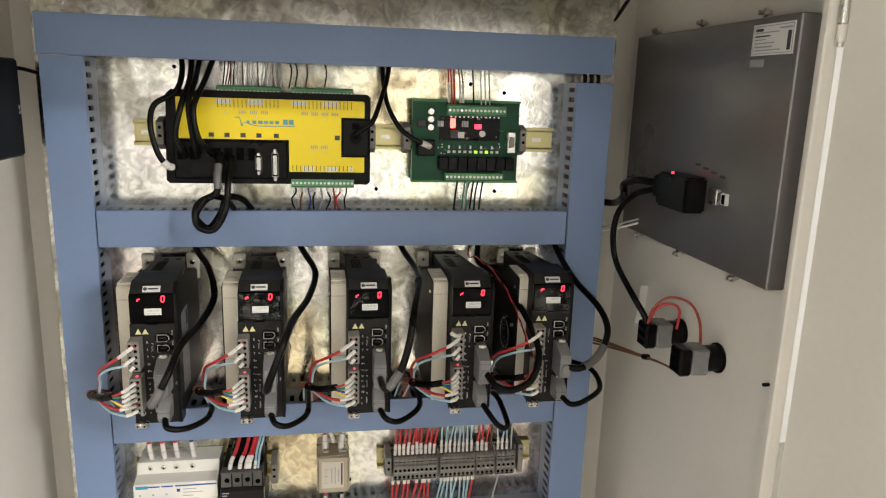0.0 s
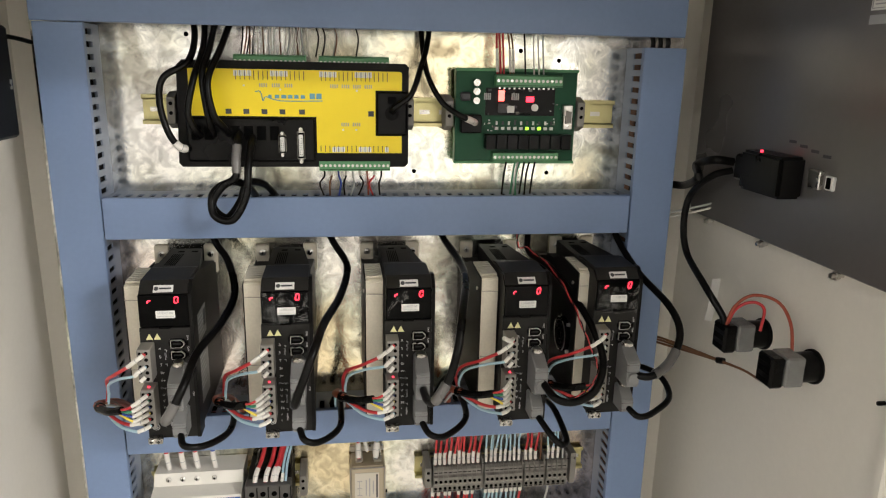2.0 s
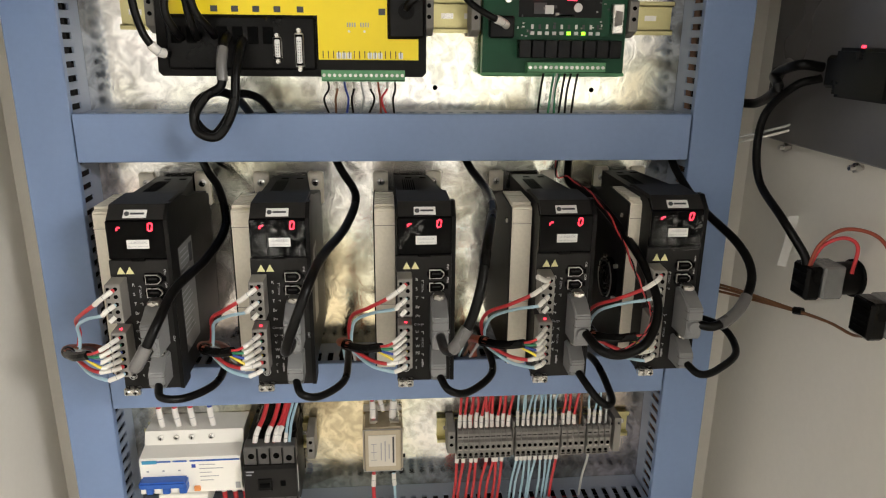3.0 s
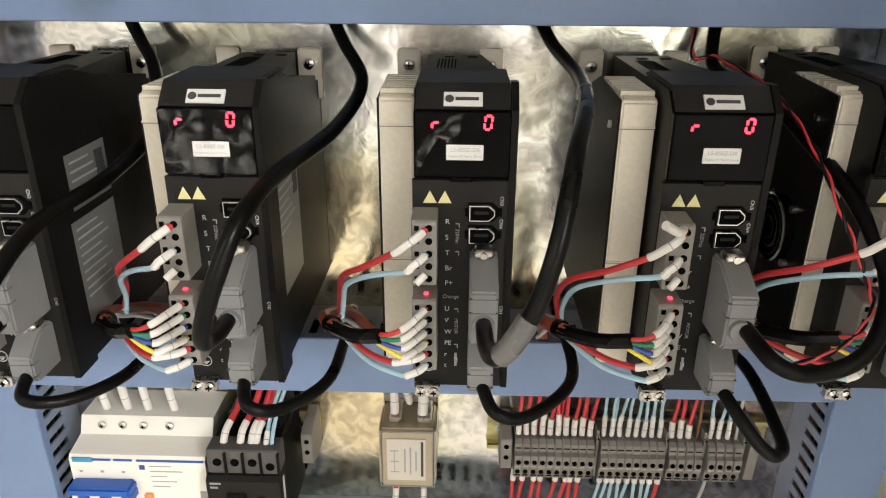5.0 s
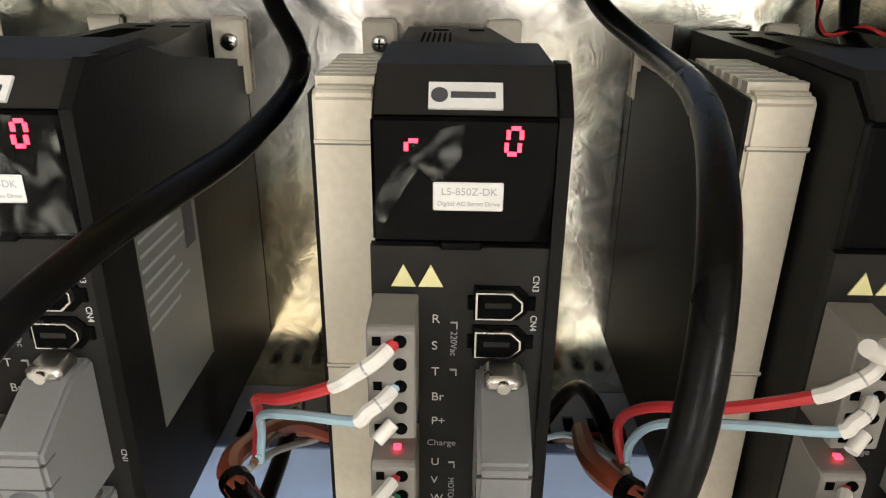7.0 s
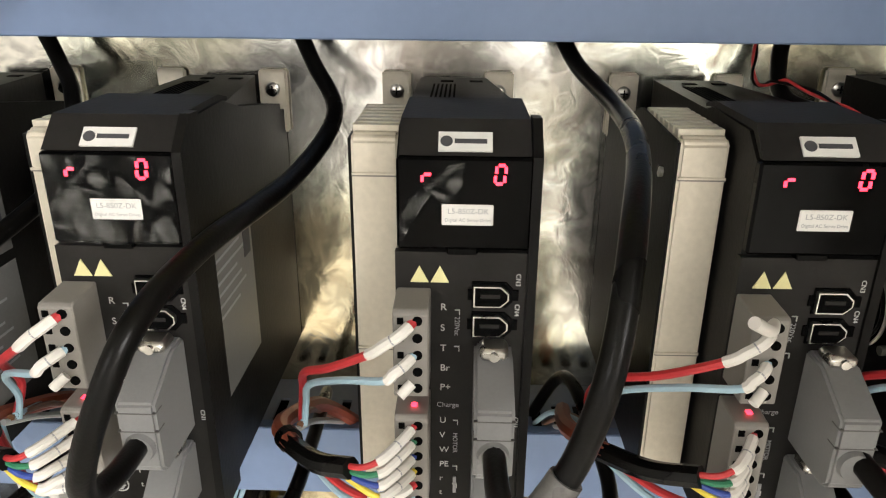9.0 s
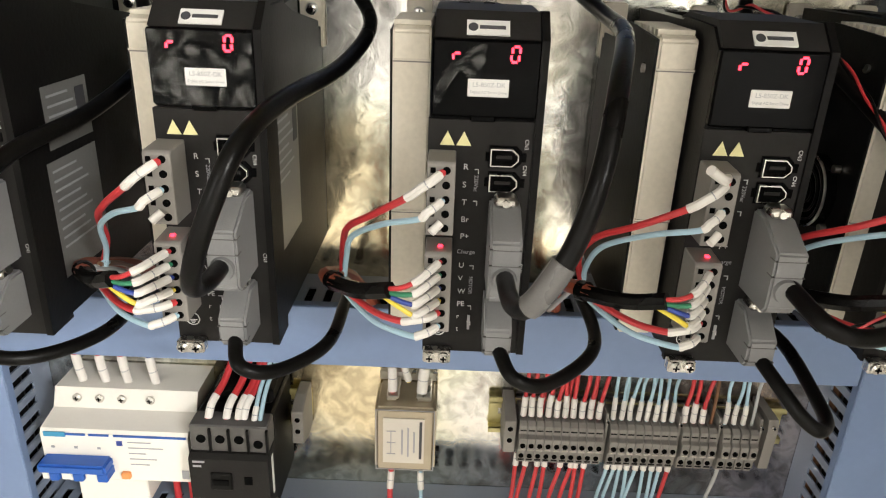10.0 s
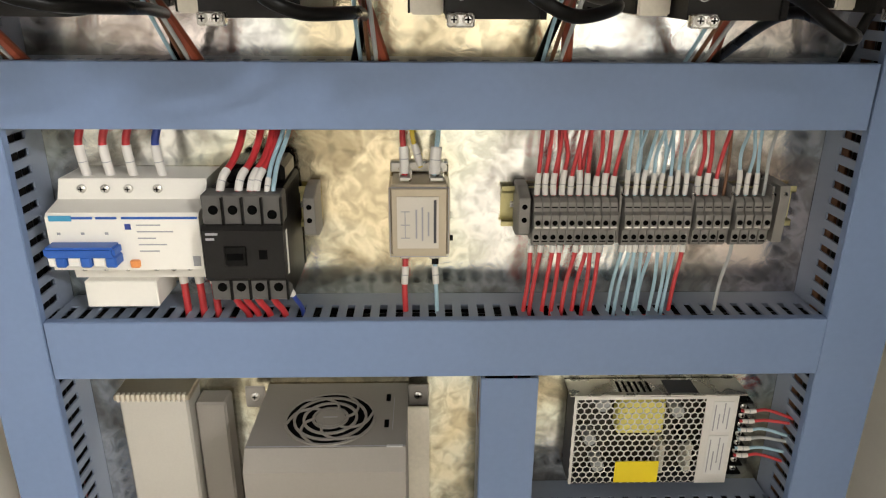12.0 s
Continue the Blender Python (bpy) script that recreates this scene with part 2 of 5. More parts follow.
def screw(parent, x, y, z, r=0.0035, axis="y", name="screw"):
    """A pan-head screw with a cross slot, its head towards the viewer."""
    bm = bmesh.new()
    n = Vector((0, -1, 0)) if axis == "y" else Vector((-1, 0, 0))
    p = Vector((x, y, z))
    rod(bm, p, p + n * 0.0016, r, 14)
    rod(bm, p + n * 0.0016, p + n * 0.0026, r * 0.95, 14, r * 0.6)
    ob = part(name, bm, STEEL, parent, smooth=True)
    cr = bmesh.new()
    q = p + n * 0.0027
    w, l = 0.0004, r * 0.55
    if axis == "y":
        box(cr, x - l, x + l, q.y - 0.0003, q.y + 0.0002, z - w, z + w)
        box(cr, x - w, x + w, q.y - 0.0003, q.y + 0.0002, z - l, z + l)
    else:
        box(cr, q.x - 0.0003, q.x + 0.0002, y - l, y + l, z - w, z + w)
        box(cr, q.x - 0.0003, q.x + 0.0002, y - w, y + w, z - l, z + l)
    part("cross_slot", cr, HOLE, ob)
    return ob


def lettering(text, x, y, z, size, material, parent, name="lettering", turn=0.0, axis="y"):
    """Flat letters on a face towards the viewer."""
    c = bpy.data.curves.new(name, "FONT")
    c.body, c.size, c.extrude = text, size, 0.00005
    tmp = bpy.data.objects.new(name, c)
    me = bpy.data.meshes.new_from_object(tmp)
    bpy.data.objects.remove(tmp)
    me.transform(pose(0, 0, 0, 90, 0, 0 if axis == "y" else -90) @ pose(0, 0, 0, 0, 0, turn))
    me.transform(Matrix.Translation(Vector((x, y, z)) - BASE.get(parent, Vector((0, 0, 0)))))
    me.materials.clear()
    me.materials.append(material)
    ob = new(name, me)
    ob.parent = parent
    BASE[ob] = BASE.get(parent, Vector((0, 0, 0)))
    return ob


def bars(rows, x0, y, z1, width, pitch, thick, parent, material=INK, name="print_bar"):
    """Unreadable lines of print: one bar a line; rows give each length as a share of the width."""
    for i, share in enumerate(rows):
        z = z1 - i * pitch
        part(name, bx(x0, x0 + width * share, y - 0.0002, y + 0.0002, z - thick, z), material, parent)


PANEL = 1.025   # face of the mounting plate
LID = 0.965     # face of the wiring ducts

# ---- room: out of view, added to bounce light and be mirrored in the plate ----
def slab(name, x0, x1, y0, y1, z0, z1, material, label, bevel=0.0):
    return tagged(part(name, bx(x0, x1, y0, y1, z0, z1, bevel), material), label, name.split("_")[0], kind="structure")


slab("floor", -3.2, 3.2, -4.2, 2.6, -0.1, 0.0, FLOORM, "unseen warm pale floor, added for the plate to reflect")
slab("ceiling", -3.2, 3.2, -4.2, 2.6, 2.85, 2.95, WALLM, "unseen white ceiling, added to bounce light")
slab("wall_south", -3.2, 3.2, -4.3, -4.2, 0, 2.85, WALLM, "unseen pale wall, added to bounce light and be reflected")
slab("wall_north", -3.2, 3.2, 2.6, 2.7, 0, 2.85, WALLM, "unseen pale wall, added to bounce light and be reflected")
slab("wall_west", -3.3, -3.2, -4.3, 2.7, 0, 2.85, WALLM, "unseen pale wall, added to bounce light and be reflected")
slab("wall_east", 3.2, 3.3, -4.3, 2.7, 0, 2.85, WALLM, "unseen pale wall, added to bounce light and be reflected")

# ---- cabinet ----
XL, XR, YB, YF, ZT, ZB = -0.390, 0.505, 1.083, 0.64, 1.7, 0.12
cabinet = thing("electrical_cabinet", (0.05, 1.0, 0), "cream powder-coated steel electrical cabinet standing open", "cabinet")
part("back_panel", bx(XL, XR, YB, YB + 0.002, ZB, ZT), CREAM, cabinet)
part("side_panel", bx(XR, XR + 0.002, YF, YB, ZB, ZT), CREAM, cabinet)
part("side_panel", bx(XL - 0.002, XL, YF, YB, ZB, ZT), CREAM, cabinet)
# Roof stays out of view; its height is set to shade the top duct.
part("roof_panel", bx(XL - 0.03, XR + 0.03, YF - 0.01, YB + 0.002, ZT, ZT + 0.03), CREAM, cabinet)
part("bottom_panel", bx(XL - 0.03, XR + 0.03, YF - 0.01, YB + 0.002, 0, ZB), CREAM, cabinet)
part("door_frame", bx(XR - 0.0115, XR + 0.004, YF - 0.011, YF, ZB, ZT, 0.002), CREAM, cabinet)
# Header strip out of view, added to deepen the shade over the top.
part("door_frame", bx(XL - 0.028, XR + 0.028, YF - 0.021, YF - 0.001, 1.598, ZT, 0.002), CREAM, cabinet)
part("door_frame", bx(XL - 0.028, XL + 0.006, YF - 0.022, YF, ZB, ZT, 0.002), CREAM, cabinet)

door = thing("cabinet_door", (XR + 0.03, YF - 0.03, ZB), "cream steel cabinet door swung wide open", "door")
door.matrix_world = pose(XR + 0.006, YF - 0.014, ZB, 0, 0, -82)
BASE[door] = Vector((0, 0, 0))
part("leaf", bx(0.0, 0.46, -0.002, 0.018, 0.0, ZT - ZB, 0.003), CREAM, door)

plate = tagged(part("mounting_plate", bx(-0.345, 0.452, PANEL, PANEL + 0.003, 0.3, 1.66, 0.001), ZINC),
               "galvanised steel mounting plate with feathery spangles", "mounting plate", kind="structure")


# ---- wiring ducts ----
PITCH = 0.0138


def duct(x0, x1, z0, z1, along, label, walls=(True, True)):
    """A slotted wiring duct: clip-on lid, floor, and two slotted side walls."""
    ob = thing("wiring_duct", ((x0 + x1) / 2, PANEL, (z0 + z1) / 2), label, "wiring duct", "blue wiring ducts")
    lid = bmesh.new()
    box(lid, x0, x1, LID, LID + 0.0016, z0, z1, 0.0007)
    if along == "x":
        for z in (z0, z1 - 0.0014):
            box(lid, x0, x1, LID + 0.0016, LID + 0.0085, z, z + 0.0014)
    else:
        for x in (x0, x1 - 0.0014):
            box(lid, x, x + 0.0014, LID + 0.0016, LID + 0.0085, z0, z1)
    part("lid", lid, BLUE, ob)
    part("channel_floor", bx(x0 + 0.003, x1 - 0.003, PANEL - 0.0025, PANEL - 0.0004, z0 + 0.003, z1 - 0.003), DUCTG, ob)
    lo, hi = (x0, x1) if along == "x" else (z0, z1)
    ends = (z0, z1) if along == "x" else (x0, x1)
    for k in (0, 1):
        if not walls[k]:
            continue
        w0 = ends[0] + 0.0018 if k == 0 else ends[1] - 0.0034
        wall = bmesh.new()

        def plank(a, b, y0, y1):
            if along == "x":
                box(wall, a, b, y0, y1, w0, w0 + 0.0016)
            else:
                box(wall, w0, w0 + 0.0016, y0, y1, a, b)
        plank(lo, hi, 1.0005, PANEL - 0.0004)
        plank(lo, hi, LID + 0.002, LID + 0.0095)
        n = int((hi - lo) / PITCH)
        start = lo + ((hi - lo) - n * PITCH) / 2
        for i in range(n + 1):
            c = start + i * PITCH
            plank(max(lo, c - 0.0037), min(hi, c + 0.0037), LID + 0.0095, 1.0005)
        part("slotted_wall", wall, DUCTG, ob)
    mid = (ends[0] + ends[1]) / 2
    # Mostly black filler bundle, added so the slots look dark; the red is real.
    for k, (dz, y, r, m) in enumerate(((-0.015, 0.988, 0.0062, BLACK), (-0.001, 0.984, 0.006, BLACK), (0.0145, 0.987, 0.0062, BLACK), (-0.009, 0.999, 0.0058, BLACK), (0.007, 0.998, 0.006, RED), (0.016, 1.002, 0.005, BLACK), (-0.017, 1.006, 0.005, BROWN), (0.0, 1.01, 0.006, BLACK))):
        pts = []
        for s in range(7):
            q = lo + 0.002 + (hi - lo - 0.004) * s / 6
            o = mid + dz + 0.002 * math.sin(s * 2.1 + k)
            pts.append((q, y + 0.002 * math.cos(s * 1.7 + k), o) if along == "x" else (o, y + 0.002 * math.cos(s * 1.7 + k), q))
        bm = bmesh.new()
        tube(bm, pts, r, 8, 4)
        part("enclosed_wire", bm, m, ob, smooth=True)
    return ob


LB = "blue PVC wiring duct with slotted walls"
duct(-0.321, 0.424, 1.5235, 1.573, "x", "long blue PVC wiring duct across the top of the plate")
duct(-0.319, -0.268, 0.36, 1.5225, "z", "tall blue PVC wiring duct up the plate's edge")
duct(0.3735, 0.4275, 0.36, 1.511, "z", "tall blue PVC wiring duct beside the grey box")
duct(-0.2665, 0.3715, 1.2805, 1.3295, "x", LB + " above the drives")
duct(-0.2665, 0.3715, 1.0, 1.0485, "x", LB + " below the drives")
duct(-0.2665, 0.3735, 0.7915, 0.8435, "x", LB + " below the breaker and terminals")
duct(0.0875, 0.1365, 0.42, 0.789, "z", "short upright blue PVC wiring duct beside the power supply")
duct(0.138, 0.3725, 0.588, 0.637, "x", LB + " below the power supply")

# ---- servo drives ----
DZ = 1.083
drive = thing("servo_drive", (0.052, PANEL, DZ), "charcoal servo drive with aluminium heat sink and red display", "servo drive", "row of servo drives")
x0, x1 = 0.052, 0.105
case = bmesh.new()
prism(case, [(0.857, 1.083), (0.857, 1.248), (0.868, 1.257), (0.911, 1.2585), (0.935, 1.252), (1.012, 1.2405), (1.012, 1.083)], "x", x0 + 0.001, x1 - 0.001)
rear = [(x0 + 0.001, 0.912), (x1 - 0.001, 0.912), (x0 + 0.0385, 1.012), (x0 + 0.001, 1.012)]
prism(case, rear, "z", 1.2, 1.2565)
part("case", case, DARK, drive)
rim = bmesh.new()
prism(rim, [(0.8535, 1.083), (0.8535, 1.211), (0.8575, 1.211), (0.8575, 1.083)], "x", x0, x1)
part("front_panel", rim, FRONT, drive)
top = bmesh.new()
prism(top, [(0.8535, 1.249), (0.8655, 1.2605), (0.911, 1.2612), (0.9225, 1.2585), (0.9225, 1.257), (0.911, 1.2585), (0.867, 1.2575), (0.857, 1.249)], "x", x0 + 0.002, x1 - 0.002)
part("top_cover", top, FRONT, drive)
for xs in (x0 + 0.008, x0 + 0.024):
    part("vent_slot", bx(xs + 0.005, xs + 0.012, 0.994, 0.999, 1.2555, 1.2569), HOLE, drive)
for i in range(6):
    xs = x0 + 0.0095 + i * 0.0022
    part("vent_slot", bx(xs, xs + 0.001, 0.935, 0.985, 1.2555, 1.2568), HOLE, drive)
side = bmesh.new()
prism(side, [(0.852, 1.083), (0.852, 1.249), (0.8645, 1.2612), (0.874, 1.2608), (0.874, 1.083)], "x", x1 - 0.0015, x1 + 0.0022)
part("side_cheek", side, DARK, drive)
hs = bmesh.new()
prism(hs, [(0.88, 1.084), (0.88, 1.2485), (0.8825, 1.251), (0.944, 1.2515), (0.944, 1.246), (0.915, 1.246), (0.915, 1.084)], "x", x0 - 0.0199, x0 - 0.0005)
bmesh.ops.bevel(hs, geom=list(hs.edges), offset=0.0012, segments=2, affect="EDGES", clamp_overlap=True)
sink = part("heat_sink", hs, ALU, drive, "pale cast aluminium heat sink", smooth=True)
for z in (1.2335, 1.153):
    part("seam", bx(x0 - 0.0198, x0 - 0.0006, 0.8796, 0.8806, z, z + 0.0007), TGREY, sink)
    part("seam_ridge", bx(x0 - 0.0198, x0 - 0.0006, 0.8793, 0.8806, z + 0.0007, z + 0.0016), ALU, sink)
part("sink_back", bx(x0 - 0.0198, x0 - 0.0005, 0.915, 1.0115, 1.085, 1.2375), DARK, sink)
bm = bmesh.new()
prism(bm, [(0.8812, 1.085), (0.8812, 1.249), (0.944, 1.2525), (0.984, 1.24), (1.012, 1.24), (1.012, 1.085)], "x", x0 - 0.0212, x0 - 0.0199)
flank = part("side_plate", bm, DARK, drive, "black sheet side plate")
bm = bmesh.new()
rod(bm, (x0 - 0.0212, 0.898, 1.233), (x0 - 0.0228, 0.898, 1.233), 0.0026, 12)
part("flank_screw", bm, STEEL, flank, smooth=True)
for i in range(7):
    yy = 0.887 + i * 0.0078
    part("fin", bx(x0 - 0.0198, x0 - 0.001, yy, yy + 0.005, 1.25, 1.2534), ALU, sink)
for xs in (x0 - 0.0137, x0 + 0.0465):
    fl = bmesh.new()
    box(fl, xs - 0.0085, xs + 0.0085, 1.0205, 1.0242, 1.222, 1.259, 0.0012, 2)
    part("mounting_tab", fl, ALU, drive, "zinc-plated mounting tab")
    screw(drive, xs, 1.0205, 1.2475, 0.0042)
part("base_plate", bx(x0 - 0.0205, x1 - 0.001, 1.012, 1.0242, 1.083, 1.236), DARK, drive)
# display window, digits, labels
win = bmesh.new()
box(win, x0 + 0.001, x1 - 0.001, 0.8525, 0.8575, 1.2125, 1.2485, 0.001)
part("display_window", win, GLOSS, drive, "glossy black display window")
part("window_catch", bx(x0 + 0.02, x0 + 0.032, 0.8518, 0.8565, 1.2105, 1.2135, 0.0006), GLOSS, drive)


def segments(x, z, w, h, which, parent):
    """A seven-segment figure that leans a little."""
    bm = bmesh.new()
    t = 0.0011
    lean = 0.12
    spots = {"a": (0, h, 1), "d": (0, 0, 1), "g": (0, h / 2, 1), "f": (0, h * 0.75, 0), "b": (w, h * 0.75, 0), "e": (0, h * 0.25, 0), "c": (w, h * 0.25, 0)}
    for k in which:
        dx, dz, flat = spots[k]
        s = dz * lean
        if flat:
            box(bm, x + dx + s + 0.0005, x + dx + s + w - 0.0005, 0.8518, 0.8524, z + dz - t / 2, z + dz + t / 2)
        else:
            box(bm, x + dx + s - t / 2, x + dx + s + t / 2, 0.8518, 0.8524, z + dz - h / 4 + 0.0005, z + dz + h / 4 - 0.0005)
    return part("lit_digit", bm, LEDR, parent, "glowing red figure")


segments(x0 + 0.0105, 1.239, 0.0035, 0.0065, "eg", drive)
segments(x0 + 0.0375, 1.239, 0.0035, 0.007, "abcdef", drive)
lab = part("model_label", bx(x0 + 0.018, x0 + 0.0375, 0.8519, 0.8526, 1.2225, 1.2308, 0.0004), PAPER, drive, "white model label")
lettering("L5-850Z-DK", x0 + 0.0202, 0.8518, 1.2272, 0.0030, INKGREY, lab)
lettering("Digital AC Servo Drive", x0 + 0.0192, 0.8518, 1.2241, 0.00185, INKGREY, lab)
# the maker's plate on the sloping top strip
lp = bmesh.new()
prism(lp, [(0.8540, 1.2508), (0.8600, 1.2566), (0.8606, 1.2559), (0.8548, 1.2501)], "x", x0 + 0.0165, x0 + 0.0365)
logo = part("maker_plate", lp, PAPER, drive, "white maker's plate with a round mark")
bm = bmesh.new()
rod(bm, (x0 + 0.0195, 0.8574, 1.2532), (x0 + 0.0195, 0.8567, 1.2539), 0.0023, 14)
part("round_mark", bm, INK, logo)
bm = bmesh.new()
prism(bm, [(0.8561, 1.2533), (0.8574, 1.2546), (0.858, 1.254), (0.8567, 1.2527)], "x", x0 + 0.0225, x0 + 0.0345)
part("print_bar", bm, INK, logo)
# warning triangles
for xs in (x0 + 0.0095, x0 + 0.0175):
    bm = bmesh.new()
    prism(bm, [(xs - 0.0036, 1.1985), (xs + 0.0036, 1.1985), (xs, 1.2055)], "y", 0.8528, 0.8533)
    part("warning_triangle", bm, YEL, drive, "pale yellow warning triangle")
# printed letters beside the terminals
for k, w in enumerate(("R", "S", "T", "Br", "P+")):
    lettering(w, x0 + 0.0178, 0.8529, 1.1865 - k * 0.0092, 0.0042, PRINT, drive)
lettering("Charge", x0 + 0.0165, 0.8529, 1.1415, 0.0032, INKGREY, drive)
for k, w in enumerate(("U", "V", "W", "PE", "r", "t")):
    lettering(w, x0 + 0.0178, 0.8529, 1.1335 - k * 0.0075, 0.004, PRINT, drive)
for z in (1.1865, 1.1700, 1.1345, 1.111, 1.1015):
    part("print_bar", bx(x0 + 0.0235, x0 + 0.0255, 0.8528, 0.8534, z, z + 0.0003), PRINT, drive)
    part("print_bar", bx(x0 + 0.0253, x0 + 0.0256, 0.8528, 0.8534, z - 0.002, z + 0.0003), PRINT, drive)
lettering("220Vac", x0 + 0.0236, 0.8529, 1.1838, 0.0029, INKGREY, drive, turn=-90)
lettering("MOTOR", x0 + 0.0236, 0.8529, 1.1285, 0.0028, INKGREY, drive, turn=-90)
lettering("CN1", x0 + 0.0492, 0.8529, 1.137, 0.0027, PRINT, drive, turn=-90)
for z in (1.097,):
    part("print_bar", bx(x0 + 0.0238, x0 + 0.0252, 0.8528, 0.8534, z, z + 0.0085), INKGREY, drive)
# two small ports
for z in (1.1935, 1.1805):
    bm = bmesh.new()
    box(bm, x0 + 0.0285, x0 + 0.0315, 0.8526, 0.8536, z - 0.0022, z + 0.0022)
    box(bm, x0 + 0.0455, x0 + 0.0485, 0.8526, 0.8536, z - 0.0022, z + 0.0022)
    part("port_recess", bm, HOLE, drive)
    bm = bmesh.new()
    prism(bm, [(x0 + 0.0302, z - 0.0055), (x0 + 0.0435, z - 0.0055), (x0 + 0.0462, z - 0.0028), (x0 + 0.0462, z + 0.0028), (x0 + 0.0435, z + 0.0055), (x0 + 0.0302, z + 0.0055)], "y", 0.8527, 0.8537)
    part("port_surround", bm, HOLE, drive, "black port surround")
    sh = bmesh.new()
    a = [(x0 + 0.0308, z - 0.0044), (x0 + 0.0415, z - 0.0044), (x0 + 0.0446, z - 0.0014), (x0 + 0.0446, z + 0.0014), (x0 + 0.0415, z + 0.0044), (x0 + 0.0308, z + 0.0044)]
    prism(sh, a, "y", 0.8505, 0.8535)
    port = part("port_shell", sh, STEEL, drive, "metal port shell")
    c = (x0 + 0.0375, z)
    hole = bmesh.new()
    prism(hole, [(c[0] + (u - c[0]) * 0.92, c[1] + (v - c[1]) * 0.87) for u, v in a], "y", 0.8502, 0.852)
    part("port_opening", hole, HOLE, port)
    part("port_tongue", bx(x0 + 0.0335, x0 + 0.0412, 0.8499, 0.8503, z - 0.0002, z + 0.0014), FRONT, port)
    lettering("CN3" if z > 1.19 else "CN4", x0 + 0.0473, 0.8529, z + 0.0092, 0.0027, PRINT, drive, turn=-90)
# pluggable terminal blocks
for ztop, rows in ((1.1955, 5), (1.1495, 6)):
    zb = ztop - rows * 0.0072 - 0.0012
    bm = bmesh.new()
    prism(bm, [(0.8535, ztop + 0.0005), (0.8355, ztop - 0.0005), (0.834, ztop - 0.002), (0.834, zb), (0.8535, zb)], "x", x0 + 0.0005, x0 + 0.014)
    bmesh.ops.bevel(bm, geom=list(bm.edges), offset=0.0005, affect="EDGES")
    tb = part("terminal_block", bm, TGREY, drive, "grey pluggable terminal block")
    for i in range(rows):
        z = ztop - 0.0045 - i * 0.0072
        part("square_hole", bx(x0 + 0.0022, x0 + 0.0046, 0.8335, 0.836, z - 0.0013, z + 0.0013), HOLE, tb)
        bm = bmesh.new()
        rod(bm, (x0 + 0.0098, 0.8334, z), (x0 + 0.0098, 0.836, z), 0.0019, 12)
        part("round_hole", bm, HOLE, tb)
part("charge_lamp", bx(x0 + 0.0068, x0 + 0.0092, 0.8395, 0.842, 1.1498, 1.1508, 0.0003), LEDR, drive, "small red charge lamp")
# earth sign above the earth screws
bm = bmesh.new()
tube(bm, [(x0 + 0.0085 + 0.0035 * math.cos(a), 0.8532, 1.0965 + 0.0035 * math.sin(a)) for a in [k * math.pi / 5 for k in range(11)]], 0.0003, 5, 3)
for k, w in enumerate((0.0022, 0.0014, 0.0007)):
    box(bm, x0 + 0.0085 - w, x0 + 0.0085 + w, 0.853, 0.8534, 1.0958 - k * 0.0009, 1.0962 - k * 0.0009)
part("earth_sign", bm, PRINT, drive)
# earth tab with two screws
bm = bmesh.new()
box(bm, x0 + 0.0005, x0 + 0.0155, 0.846, 0.853, 1.079, 1.0865, 0.001)
part("earth_tab", bm, STEEL, drive)
for xs in (x0 + 0.0042, x0 + 0.0118):
    screw(drive, xs, 0.846, 1.0832, 0.0031)


def plug(parent, xa, xb, zt, zb, deep, name):
    """A grey screw-locked signal plug with a sloping hood."""
    bm = bmesh.new()
    prism(bm, [(0.853, zt - 0.003), (0.84, zt - 0.003), (0.853 - deep, zt - 0.014), (0.853 - deep, zb + 0.004), (0.853 - deep + 0.004, zb), (0.853, zb)], "x", xa, xb)
    bmesh.ops.bevel(bm, geom=list(bm.edges), offset=0.0012, segments=2, affect="EDGES", clamp_overlap=True)
    hood = part(name, bm, PGREY, parent, "grey plastic signal plug", smooth=True)
    cl = bmesh.new()
    box(cl, xa + 0.002, xb - 0.002, 0.838, 0.849, zt - 0.0035, zt + 0.0015, 0.0015)
    part("lock_clip", cl, STEEL, hood, "shiny metal clip", smooth=True)
    sc = bmesh.new()
    rod(sc, ((xa + xb) / 2, 0.838, zt - 0.001), ((xa + xb) / 2, 0.8365, zt - 0.001), 0.0019, 12)
    part("lock_screw", sc, STEEL, hood, smooth=True)
    if deep > 0.03:
        bt = bmesh.new()
        rod(bt, ((xa + xb) / 2, 0.853 - deep + 0.001, 1.143), ((xa + xb) / 2, 0.853 - deep - 0.0025, 1.143), 0.0064, 20, 0.0056)
        part("cable_boot", bt, PGREY, hood, smooth=True)
    for dz in (-0.006, -0.014):
        part("hood_seam", bx(xa - 0.0002, xb + 0.0002, 0.853 - deep - 0.0002, 0.853 - deep + 0.006, zt - 0.012 + dz, zt - 0.0116 + dz), TIER, hood)
    return hood


plug(drive, x0 + 0.0315, x0 + 0.0465, 1.1755, 1.129, 0.034, "signal_plug")
plug(drive, x0 + 0.0315, x0 + 0.0455, 1.1255, 1.0945, 0.027, "encoder_plug")

DRIVES = [-0.206, -0.0815, 0.052, 0.1848, 0.292]
fleet = []
for xd in DRIVES:
    if xd == 0.052:
        fleet.append(drive)
        continue
    dz = 0.004 if xd > 0.25 else 0.0
    fleet.append(copy_thing(drive, pose(xd, PANEL, DZ + dz)))

